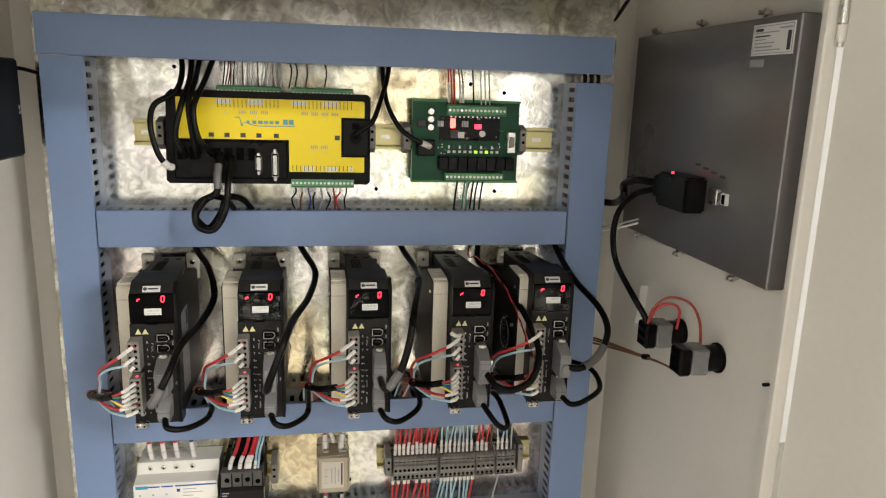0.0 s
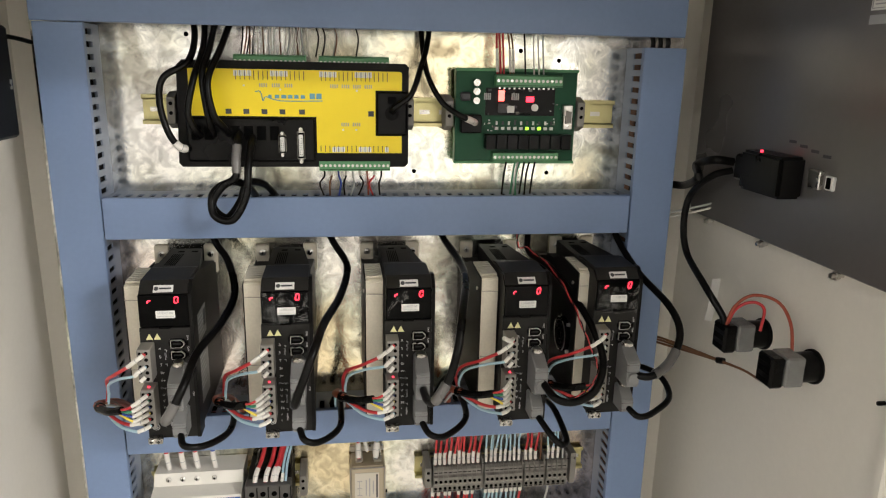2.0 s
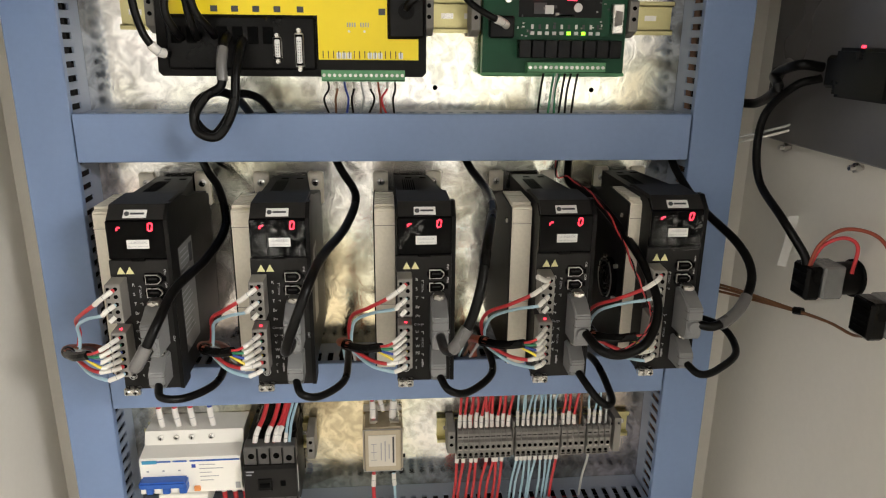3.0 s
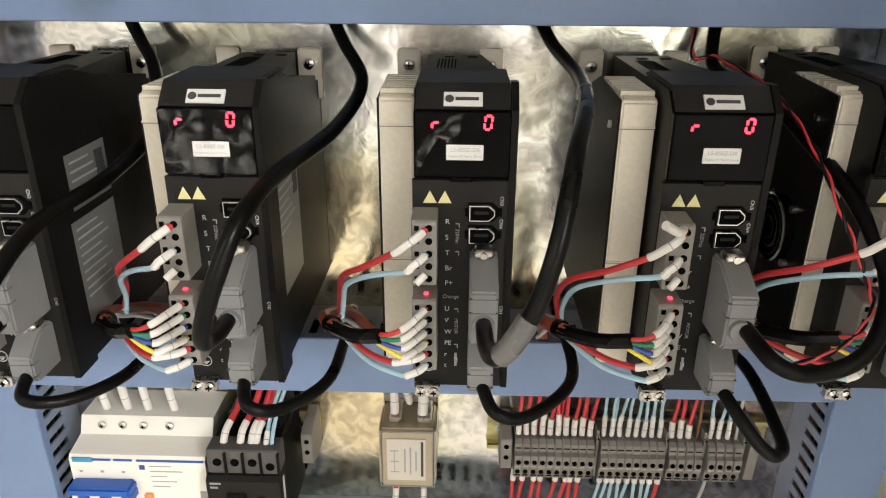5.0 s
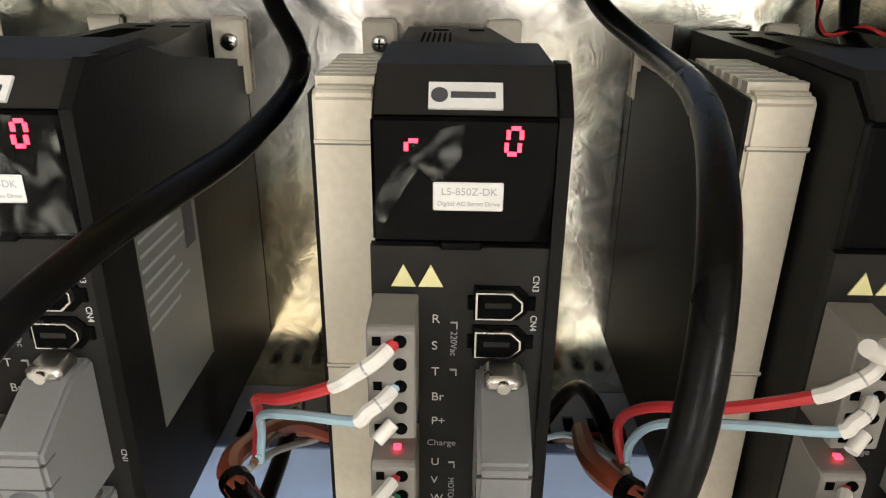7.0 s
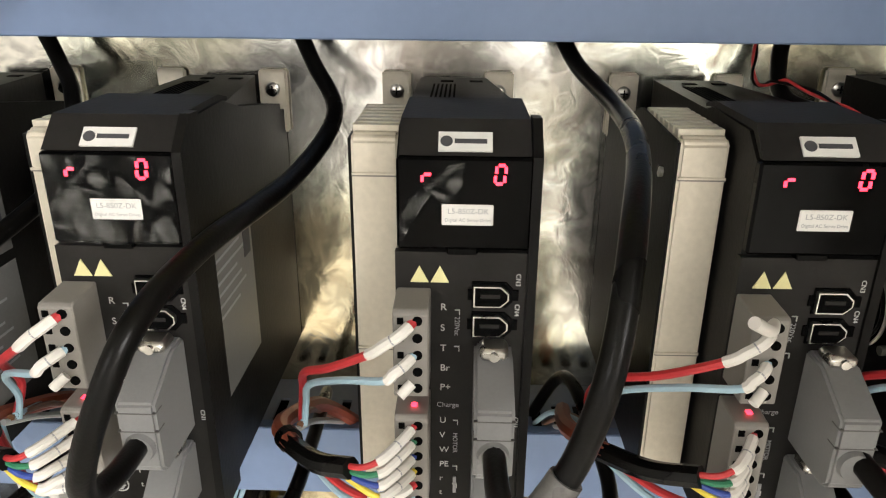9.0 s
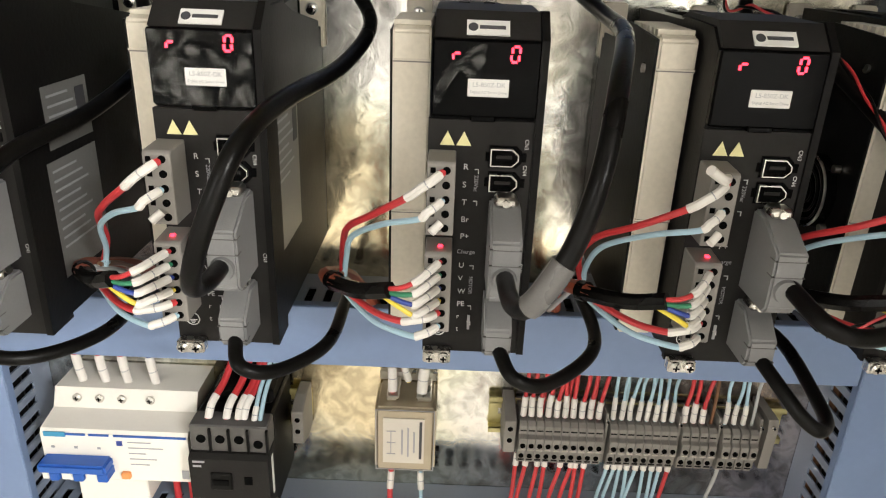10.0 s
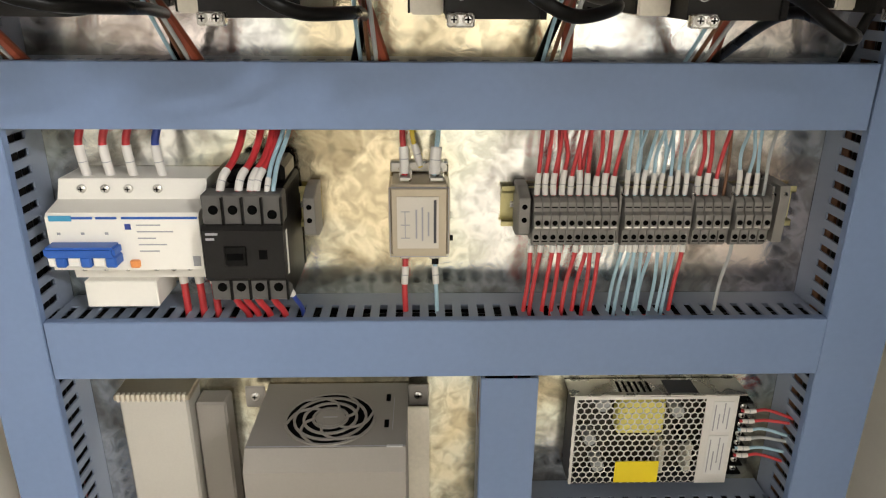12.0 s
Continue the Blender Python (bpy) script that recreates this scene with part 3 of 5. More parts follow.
# the last drive has a narrower heat sink, with its tab closer in
for child in fleet[4].children:
    kind_name = child.name.split(".")[0]
    if kind_name in ("heat_sink", "side_plate"):
        child.location.x += 0.0095
    elif kind_name in ("mounting_tab", "screw") and min(v.co.x for v in child.data.vertices) < -0.005:
        child.location.x += 0.0165

# peeling protective film on three windows, data plates on two flanks
for k in (1, 2, 4):
    xd = DRIVES[k]
    bm = bmesh.new()
    if k == 2:
        edge = [(0.0015, 1.2135), (0.0015, 1.224), (0.006, 1.234), (0.0125, 1.2415), (0.02, 1.246), (0.0265, 1.2475), (0.0255, 1.238), (0.0215, 1.2335), (0.02, 1.229), (0.0185, 1.238), (0.0155, 1.2365), (0.0085, 1.2275), (0.0035, 1.2185)]
    else:
        edge = [(0.0012, 1.2138), (0.0008, 1.23), (0.0016, 1.2478), (0.025, 1.2482), (0.0508, 1.2476), (0.0514, 1.231), (0.0508, 1.2136), (0.026, 1.2132)]
    hub = bm.verts.new((xd + (0.014 if k == 2 else 0.026), 0.8506, 1.231 if k != 2 else 1.236))
    rim_v = [bm.verts.new((xd + u, 0.8509 - 0.0012 * (i % 2), v)) for i, (u, v) in enumerate(edge)]
    for i in range(len(rim_v)):
        bm.faces.new((rim_v[i], rim_v[(i + 1) % len(rim_v)], hub))
    bmesh.ops.subdivide_edges(bm, edges=list(bm.edges), cuts=2, use_grid_fill=True)
    for v in bm.verts:
        v.co.y = min(0.8512, v.co.y - 0.0012 * abs(noise.noise(v.co * 260)))
    BASE[fleet[k]] = Vector((xd, PANEL, fleet[k].location.z))
    part("protective_film", bm, FILM, fleet[k], "wrinkled clear protective film", smooth=True)
def flank_plate(name, k, y0, y1, z0, z1, label, lines, code):
    """A printed plate on a drive's flank, with bars for its lines of print."""
    xd = DRIVES[k] + 0.0522
    BASE[fleet[k]] = Vector((DRIVES[k], PANEL, DZ))
    plate_ob = part(name, bx(xd - 0.0004, xd, y0, y1, z0, z1), PLATEG, fleet[k], label)
    for i in range(lines):
        z = z1 - 0.005 - i * 0.0055
        part("print_bar", bx(xd - 0.0002, xd + 0.0002, y0 + 0.004, y0 + (y1 - y0) * (0.55 + 0.1 * (i % 3)), z - 0.0013, z), INKGREY, plate_ob)
    if code:
        part("code_block", bx(xd - 0.0002, xd + 0.0003, y1 - 0.014, y1 - 0.004, z1 - 0.024, z1 - 0.005), INK, plate_ob)


flank_plate("data_plate", 0, 0.886, 0.934, 1.178, 1.212, "grey data plate on the flank", 5, True)
flank_plate("warning_plate", 0, 0.88, 0.934, 1.105, 1.172, "grey warning plate on the flank", 9, False)
flank_plate("data_plate", 1, 0.878, 0.935, 1.125, 1.204, "tall grey data plate on the flank", 7, True)
# a round fan on the black side plate of the last drive
xd, fy, fz = DRIVES[4] - 0.0117, 0.918, 1.164
BASE[fleet[4]] = Vector((DRIVES[4], PANEL, fleet[4].location.z))
bm = bmesh.new()
rod(bm, (xd + 0.001, fy, fz), (xd - 0.006, fy, fz), 0.0215, 32)
fan = part("cooling_fan", bm, GLOSS, fleet[4], "round black cooling fan", smooth=True)
for r, m in ((0.007, BLACK), (0.0125, BLACK), (0.0175, BLACK), (0.0212, STEEL)):
    bm = bmesh.new()
    tube(bm, [(xd - 0.0066, fy + r * math.cos(a), fz + r * math.sin(a)) for a in [k * math.pi / 8 for k in range(17)]], 0.0008, 6, 3)
    part("guard_ring", bm, m, fan, smooth=True)
for dy, dz in ((-0.0175, 0.0175), (-0.0175, -0.0175), (0.0175, 0.0175), (0.0175, -0.0175)):
    bm = bmesh.new()
    rod(bm, (xd, fy + dy, fz + dz), (xd - 0.0035, fy + dy, fz + dz), 0.0024, 12)
    part("fan_screw", bm, STEEL, fan, smooth=True)

# ---- cables and wires ----


def lead(name, pts, r, material, label, category="cable", group="", sleeves=(), n=8, seg=12, smooth=True):
    """One cable as a thing of its own; sleeves: (from share, to share, thickness, material) along it."""
    at = Vector(pts[0])
    ob = thing(name, at, label, category, group)
    bm = bmesh.new()
    tube(bm, pts, r, seg, n)
    part("sheath", bm, material, ob, smooth=smooth)
    line = curve_points(pts, n)
    for a, b, rs, m in sleeves:
        i, j = round(a * (len(line) - 1)), round(b * (len(line) - 1))
        bm = bmesh.new()
        tube(bm, line[i:max(j, i + 1) + 1], rs, seg, 2)
        s = part("sleeve", bm, m, ob, "white marker sleeve" if m is WHITE else "cloudy heat-shrink sleeve", smooth=smooth)
        if m is WHITE and j - i >= 3:
            c, d = line[(i + j) // 2], (line[(i + j) // 2 + 1] - line[(i + j) // 2 - 1]).normalized()
            bm = bmesh.new()
            rod(bm, c - d * 0.0004, c + d * 0.0004, rs * 1.03, 10)
            part("marker_line", bm, INKGREY, s)
    return ob


CB = "thick black signal cable looping from the duct to a drive"
G = "signal cables of the drives"
R = 0.0044
lead("signal_cable", [(-0.158, 1.0, 1.29), (-0.146, 0.995, 1.265), (-0.131, 0.975, 1.249), (-0.12, 0.94, 1.22), (-0.129, 0.89, 1.201), (-0.145, 0.835, 1.19), (-0.152, 0.8, 1.172), (-0.163, 0.79, 1.149), (-0.171, 0.79, 1.136), (-0.172, 0.8, 1.133), (-0.167, 0.822, 1.14)],
     R, BLACK, CB, group=G, sleeves=((0.68, 0.8, 0.0056, CLEAR),))
lead("signal_cable", [(-0.017, 1.005, 1.29), (-0.004, 0.99, 1.267), (0.012, 0.96, 1.245), (0.004, 0.9, 1.228), (-0.013, 0.83, 1.221), (-0.021, 0.79, 1.212), (-0.03, 0.777, 1.19), (-0.039, 0.776, 1.166), (-0.044, 0.784, 1.15), (-0.043, 0.8, 1.145), (-0.043, 0.822, 1.144)],
     R, BLACK, CB, group=G)
lead("signal_cable", [(0.126, 1.005, 1.29), (0.137, 0.985, 1.268), (0.147, 0.93, 1.256), (0.142, 0.86, 1.253), (0.129, 0.8, 1.24), (0.121, 0.775, 1.21), (0.113, 0.77, 1.182), (0.103, 0.768, 1.163), (0.096, 0.772, 1.152), (0.092, 0.79, 1.146), (0.091, 0.822, 1.144)],
     R, BLACK, CB, group=G, sleeves=((0.64, 0.77, 0.0055, CLEAR),))
lead("signal_cable", [(0.253, 1.005, 1.29), (0.249, 1.0, 1.27), (0.247, 0.98, 1.252), (0.262, 0.935, 1.245), (0.281, 0.89, 1.219), (0.29, 0.85, 1.197), (0.294, 0.82, 1.169), (0.28, 0.8, 1.144), (0.257, 0.795, 1.133), (0.235, 0.795, 1.137), (0.2255, 0.822, 1.145)],
     R, BLACK, CB, group=G)
lead("signal_cable", [(0.366, 1.0, 1.292), (0.366, 0.985, 1.27), (0.38, 0.94, 1.235), (0.396, 0.88, 1.21), (0.398, 0.85, 1.187), (0.38, 0.83, 1.162), (0.351, 0.815, 1.15), (0.333, 0.822, 1.149)],
     R, BLACK, CB, group=G, sleeves=((0.66, 0.84, 0.0056, CLEAR),))
CE = "black encoder cable looping under a drive"
G = "encoder cables of the drives"
for pts in ([(-0.167, 0.83, 1.1), (-0.16, 0.812, 1.095), (-0.14, 0.82, 1.09), (-0.121, 0.85, 1.088), (-0.122, 0.9, 1.085), (-0.135, 0.965, 1.075), (-0.142, 0.992, 1.042)],
            [(-0.043, 0.83, 1.1), (-0.036, 0.812, 1.094), (-0.02, 0.82, 1.087), (0.0, 0.85, 1.086), (0.002, 0.9, 1.084), (-0.002, 0.965, 1.075), (-0.012, 0.992, 1.042)],
            [(0.091, 0.83, 1.1), (0.099, 0.812, 1.093), (0.118, 0.82, 1.086), (0.145, 0.85, 1.09), (0.147, 0.9, 1.093), (0.14, 0.965, 1.09), (0.124, 0.992, 1.042)],
            [(0.2245, 0.83, 1.1), (0.23, 0.812, 1.093), (0.238, 0.801, 1.084), (0.248, 0.801, 1.078), (0.256, 0.82, 1.079), (0.256, 0.89, 1.085), (0.252, 0.992, 1.042)],
            [(0.331, 0.83, 1.106), (0.34, 0.815, 1.1), (0.363, 0.825, 1.099), (0.396, 0.855, 1.104), (0.395, 0.9, 1.115), (0.365, 0.96, 1.1), (0.356, 0.992, 1.042)]):
    lead("encoder_cable", pts, 0.0037, BLACK, CE, group=G)

# twisted red and black pair beside the last drive
tw = [(0.237, 1.005, 1.285), (0.234, 0.99, 1.259), (0.241, 0.965, 1.262), (0.256, 0.91, 1.251), (0.269, 0.872, 1.226), (0.277, 0.845, 1.198), (0.287, 0.83, 1.171), (0.289, 0.82, 1.154), (0.275, 0.818, 1.133), (0.252, 0.825, 1.117)]
line = curve_points(tw, 8)
pair = thing("twisted_pair", tw[0], "thin twisted red and black wire pair", "wire")
for ph, m in ((0, RED), (math.pi, BLACK)):
    bm = bmesh.new()
    tube(bm, [p + Vector((math.cos(i * 0.9 + ph), 0, math.sin(i * 0.9 + ph))) * 0.0009 for i, p in enumerate(line)], 0.0008, 6, 2)
    part("wire", bm, m, pair, smooth=True)

# power wiring of one drive, then copied to the others
x0 = 0.052
hv = thing("drive_wiring", (x0, 0.95, 1.1), "red, blue and coloured power wires with white marker sleeves", "wiring", "power wiring of the drives")


def strand(pts, r, material, sleeve=0.0, rs=0.0027, name="wire"):
    bm = bmesh.new()
    tube(bm, pts, r, 8, 6)
    w = part(name, bm, material, hv, smooth=True)
    if sleeve:
        line = curve_points(pts, 6)
        k = max(5, round(sleeve * (len(line) - 1)))
        bm = bmesh.new()
        tube(bm, line[3:k + 1], rs, 8, 2)
        s = part("marker_sleeve", bm, WHITE, w, "white marker sleeve", smooth=True)
        m = line[max(1, k // 2)]
        d = (line[k // 2 + 1] - line[k // 2 - 1]).normalized()
        bm = bmesh.new()
        rod(bm, m - d * 0.0003, m + d * 0.0003, rs * 1.02, 10)
        part("marker_line", bm, INKGREY, w)
    return w


hx = x0 + 0.0098
strand([(hx, 0.8365, 1.191), (hx - 0.006, 0.83, 1.1873), (hx - 0.012, 0.8295, 1.183), (hx - 0.0185, 0.832, 1.1775), (0.025, 0.846, 1.163), (0.010, 0.867, 1.148), (0.005, 0.882, 1.13), (0.006, 0.872, 1.118)], 0.0019, RED, 0.42, 0.0023)
strand([(hx, 0.8365, 1.1768), (hx - 0.0045, 0.83, 1.1745), (hx - 0.0085, 0.828, 1.172), (hx - 0.0128, 0.829, 1.168), (0.031, 0.842, 1.16), (0.013, 0.862, 1.145), (0.008, 0.874, 1.128), (0.007, 0.872, 1.117)], 0.0016, SKY, 0.4, 0.0022)
bm = bmesh.new()
rod(bm, (hx - 0.002, 0.832, 1.1655), (hx - 0.0065, 0.829, 1.1615), 0.0021, 10)
part("spare_sleeve", bm, WHITE, hv, "empty white marker sleeve", smooth=True)
for k, m in enumerate((RED, GWIRE, NAVY, YWIRE)):
    z = 1.145 - 0.0072 * k
    drop = 0.0065 - 0.0018 * k
    strand([(hx, 0.8365, z), (hx - 0.005, 0.828, z - drop * 0.25), (hx - 0.0095, 0.822, z - drop * 0.55), (hx - 0.0135, 0.8185, z - drop * 0.8), (0.042, 0.818, 1.137 - 0.0035 * k), (0.034, 0.822, 1.1345 - 0.0015 * k)], 0.0013, m, 0.62, 0.0021)
strand([(hx, 0.8365, 1.1162), (hx - 0.007, 0.8285, 1.116), (hx - 0.0145, 0.827, 1.115), (hx - 0.0208, 0.828, 1.114), (0.028, 0.838, 1.113), (0.013, 0.852, 1.116), (0.003, 0.862, 1.12)], 0.0018, RED, 0.48, 0.0022)
strand([(hx, 0.8365, 1.109), (hx - 0.005, 0.829, 1.1083), (hx - 0.01, 0.827, 1.107), (hx - 0.0155, 0.828, 1.1058), (0.028, 0.84, 1.106), (0.013, 0.854, 1.112), (0.004, 0.864, 1.118)], 0.0016, SKY, 0.45, 0.0022)
strand([(0.037, 0.8205, 1.1345), (0.021, 0.832, 1.128), (0.004, 0.853, 1.122)], 0.0044, BLACK, name="black_sheath")
strand([(0.008, 0.848, 1.1235), (-0.001, 0.862, 1.121), (-0.004, 0.885, 1.112), (0.002, 0.93, 1.09), (0.013, 0.985, 1.04)], 0.0042, ORANGE, name="orange_sheath")
strand([(0.005, 0.864, 1.12), (0.006, 0.9, 1.1), (0.006, 0.985, 1.04)], 0.0016, GREYW)
strand([(0.006, 0.868, 1.12), (0.002, 0.91, 1.1), (0.0, 0.988, 1.04)], 0.0016, BROWN)
strand([(0.007, 0.87, 1.12), (-0.004, 0.92, 1.095), (-0.006, 0.988, 1.04)], 0.0015, SKY)
bm = bmesh.new()
rod(bm, (0.0055, 0.853, 1.1222), (0.0025, 0.857, 1.1215), 0.0056, 14)
part("cable_tie", bm, BLACK, hv)
for xd in DRIVES:
    if xd != 0.052:
        copy_thing(hv, pose(xd, 0.95, 1.1 + (0.004 if xd > 0.25 else 0)))
lead("spare_lead", [(DRIVES[3] + 0.0085, 0.836, 1.192), (DRIVES[3] + 0.003, 0.826, 1.194), (DRIVES[3] - 0.006, 0.82, 1.2)], 0.0024, WHITE, "short loose white marker sleeve at a terminal", "sleeve")

# ---- upper bay: rail, controller and relay board ----


def din_rail(xa, xb, zc, label):
    ob = thing("mounting_rail", ((xa + xb) / 2, PANEL, zc), label, "mounting rail", "top-hat rails")
    bm = bmesh.new()
    for s in (-1, 1):
        box(bm, xa, xb, 1.0165, 1.0178, zc + s * 0.0175, zc + s * 0.0122)
        box(bm, xa, xb, 1.0165, 1.0246, zc + s * 0.0134, zc + s * 0.0122)
    box(bm, xa, xb, 1.0234, 1.0246, zc - 0.0122, zc + 0.0122)
    part("profile", bm, RAIL, ob)
    n = int((xb - xa) / 0.025)
    for i in range(n):
        bm = bmesh.new()
        box(bm, xa + 0.008 + i * 0.025, xa + 0.021 + i * 0.025, 1.0231, 1.0236, zc - 0.0028, zc + 0.0028, 0.0)
        part("slot", bm, STEEL, ob)
    return ob


din_rail(-0.227, 0.361, 1.4275, "yellow passivated top-hat rail behind the controller")
din_rail(0.105, 0.355, 0.925, "yellow passivated top-hat rail under the terminals")
din_rail(-0.255, -0.047, 0.925, "yellow passivated top-hat rail under the breaker")


def end_clamp(x, z, label="grey end clamp on the top-hat rail"):
    ob = thing("end_clamp", (x, 1.0, z), label, "end clamp", "end clamps")
    bm = bmesh.new()
    prism(bm, [(1.0235, z - 0.021), (1.004, z - 0.021), (0.986, z - 0.014), (0.986, z + 0.016), (1.004, z + 0.022), (1.0235, z + 0.022)], "x", x - 0.0048, x + 0.0048)
    bmesh.ops.bevel(bm, geom=list(bm.edges), offset=0.0008, affect="EDGES")
    part("body", bm, TGREY, ob)
    for dz in (-0.002, 0.009):
        bm = bmesh.new()
        rod(bm, (x, 0.9855, z + dz), (x, 0.99, z + dz), 0.0022, 12)
        part("screw_hole", bm, HOLE, ob)
    return ob


for x, z in ((0.0905, 1.4275), (-0.187, 1.4275), (0.139, 1.4275), (0.306, 1.4275), (0.1205, 0.925), (-0.0515, 0.925)):
    end_clamp(x, z)

ctl = thing("cnc_controller", (-0.045, 1.0, 1.37), "black CNC controller with a bright yellow face plate", "controller")
bm = bmesh.new()
prism(bm, [(-0.176, 1.371), (-0.172, 1.367), (0.082, 1.367), (0.086, 1.371), (0.086, 1.482), (0.082, 1.486), (-0.166, 1.486), (-0.172, 1.48)], "y", 0.9585, 1.016)
part("housing", bm, DARK, ctl)
bm = bmesh.new()
prism(bm, [(-0.160, 1.477), (0.076, 1.477), (0.078, 1.475), (0.078, 1.4555), (0.0475, 1.4555), (0.0475, 1.4035), (0.078, 1.4035), (0.078, 1.3835), (-0.0205, 1.3835), (-0.0205, 1.425), (-0.160, 1.425)], "y", 0.9565, 0.9588)
face = part("face_plate", bm, YELLOW, ctl, "bright yellow printed face plate")
bm = bmesh.new()
box(bm, -0.165, -0.0225, 0.9545, 0.96, 1.3735, 1.4235, 0.002)
bay = part("port_bay", bm, BLACK, ctl, "black port bay")
bm = bmesh.new()
box(bm, 0.0485, 0.084, 0.952, 0.9595, 1.4045, 1.4545, 0.002)
sock = part("power_socket", bm, BLACK, ctl, "black power socket")
bm = bmesh.new()
rod(bm, (0.066, 0.9505, 1.43), (0.066, 0.955, 1.43), 0.008, 18)
part("socket_ring", bm, GLOSS, sock)
part("port_opening", bx(0.061, 0.071, 0.9512, 0.9525, 1.441, 1.449), HOLE, sock)
for i in range(7):
    xs = -0.155 + 0.0145 * i
    if i not in (2,):
        part("jack", bx(xs - 0.005, xs + 0.005, 0.9538, 0.9548, 1.398, 1.414, 0.001), HOLE, bay)
for xs, h, z in ((-0.0595, 0.014, 1.394), (-0.0385, 0.021, 1.3925)):
    bm = bmesh.new()
    box(bm, xs - 0.0045, xs + 0.0045, 0.9525, 0.9548, z - h * 0.78, z + h * 0.78, 0.0012)
    for s in (-1, 1):
        box(bm, xs - 0.0024, xs + 0.0024, 0.9528, 0.9548, z + s * h * 0.85 - 0.0024, z + s * h * 0.85 + 0.0024, 0.0009)
        rod(bm, (xs, 0.9508, z + s * h * 0.88), (xs, 0.953, z + s * h * 0.88), 0.0014, 8)
    ds = part("port_shell", bm, STEEL, bay, "metal D-shaped port")
    part("port_gap", bx(xs - 0.0035, xs + 0.0035, 0.9521, 0.9527, z - h * 0.7, z + h * 0.7, 0.0003), HOLE, ds)
    part("port_face", bx(xs - 0.0026, xs + 0.0026, 0.9508, 0.9522, z - h * 0.6, z + h * 0.6, 0.0008), PAPER, ds)
    bm = bmesh.new()
    for q in range(int(h / 0.0026)):
        for dx in (-0.001, 0.001):
            box(bm, xs + dx - 0.0004, xs + dx + 0.0004, 0.9504, 0.951, z - h * 0.5 + q * 0.0026, z - h * 0.5 + q * 0.0026 + 0.0008)
    part("pins", bm, INK, ds)
    for dz in (-1, 1):
        bm = bmesh.new()
        rod(bm, (xs, 0.9495, z + dz * h * 0.9), (xs, 0.9518, z + dz * h * 0.9), 0.0018, 8)
        part("stand_off", bm, STEEL, ds)


def plug_strip(parent, xa, xb, z0, z1, y, n, up):
    """A green screw terminal strip with one screw a pole."""
    bm = bmesh.new()
    prism(bm, [(y, z0), (y, z1), (y + 0.004, z1 + (0.002 if up else 0)), (y + 0.016, z1), (y + 0.016, z0)], "x", xa, xb)
    st = part("terminal_strip", bm, TGREEN, parent, "green screw terminal strip")
    w = (xb - xa) / n
    for i in range(n):
        c = xa + (i + 0.5) * w
        bm = bmesh.new()
        rod(bm, (c, y - 0.0006, (z0 + z1) / 2 + 0.0005), (c, y + 0.001, (z0 + z1) / 2 + 0.0005), w * 0.33, 10)
        part("terminal_screw", bm, PAPER if i % 3 else STEEL, st)
    part("groove", bx(xa, xb, y - 0.0002, y + 0.0004, z0 + 0.001, z0 + 0.0016), HOLE, st)
    return st


plug_strip(ctl, -0.111, -0.031, 1.4795, 1.491, 0.9635, 16, True)
plug_strip(ctl, -0.0165, 0.0635, 1.4795, 1.491, 0.9635, 16, True)
plug_strip(ctl, -0.0185, 0.0645, 1.3625, 1.3735, 0.9575, 16, False)
# print on the yellow face: scales of ticks, small legends, the maker's mark as a shape
for xa in (-0.111, -0.0165):
    for i in range(16):
        xs = xa + 0.0025 + i * 0.005
        white = (i // 4) % 2 == 0
        part("tick", bx(xs - 0.0004, xs + 0.0004, 0.956, 0.9566, 1.4655, 1.4755), INK, face)
        if white:
            part("white_patch", bx(xs - 0.0022, xs + 0.0022, 0.9562, 0.9567, 1.4695, 1.4758), PAPER, face)
for i in range(16):
    xs = -0.016 + i * 0.0051
    part("tick", bx(xs - 0.0004, xs + 0.0004, 0.956, 0.9566, 1.385, 1.392), INK, face)
    if (i // 3) % 2:
        part("white_patch", bx(xs - 0.0022, xs + 0.0022, 0.9562, 0.9567, 1.3845, 1.3905), PAPER, face)
for xs, z, n in ((-0.083, 1.4575, 4), (-0.069, 1.4575, 4), (-0.055, 1.4575, 4), (-0.004, 1.4575, 4), (0.009, 1.4575, 4), (0.022, 1.4575, 4), (0.035, 1.4575, 4), (0.008, 1.4145, 4), (0.021, 1.4145, 4)):
    for k in range(n):
        part("legend_bar", bx(xs + k * 0.0024, xs + k * 0.0024 + 0.0012, 0.9561, 0.9566, z, z + 0.0042), INKGREY, face)
for xs in (-0.118, -0.0985, -0.0785, -0.0585, -0.0365):
    part("number_mark", bx(xs - 0.0032, xs + 0.0032, 0.9561, 0.9566, 1.4275, 1.433), INK, face)
part("number_mark", bx(0.039, 0.0455, 0.9561, 0.9566, 1.426, 1.432), INK, face)
bm = bmesh.new()
tube(bm, [(-0.088, 0.9564, 1.4525), (-0.082, 0.9564, 1.4525), (-0.0795, 0.9564, 1.442), (-0.076, 0.9564, 1.447), (-0.06, 0.9564, 1.4425), (-0.013, 0.9564, 1.443)], 0.0006, 5, 3)
INKBLUE = mat("blue_grey_ink", (0.12, 0.3, 0.38), 0.5, var=0.05, bump=0)
part("maker_mark", bm, INKBLUE, face)
for k, w in enumerate((0.0045, 0.006, 0.007, 0.0065, 0.006, 0.006)):
    xs = -0.0735 + 0.0072 * k
    part("maker_mark", bx(xs, xs + w * 0.8, 0.9561, 0.9566, 1.4452, 1.4492), INKBLUE, face)
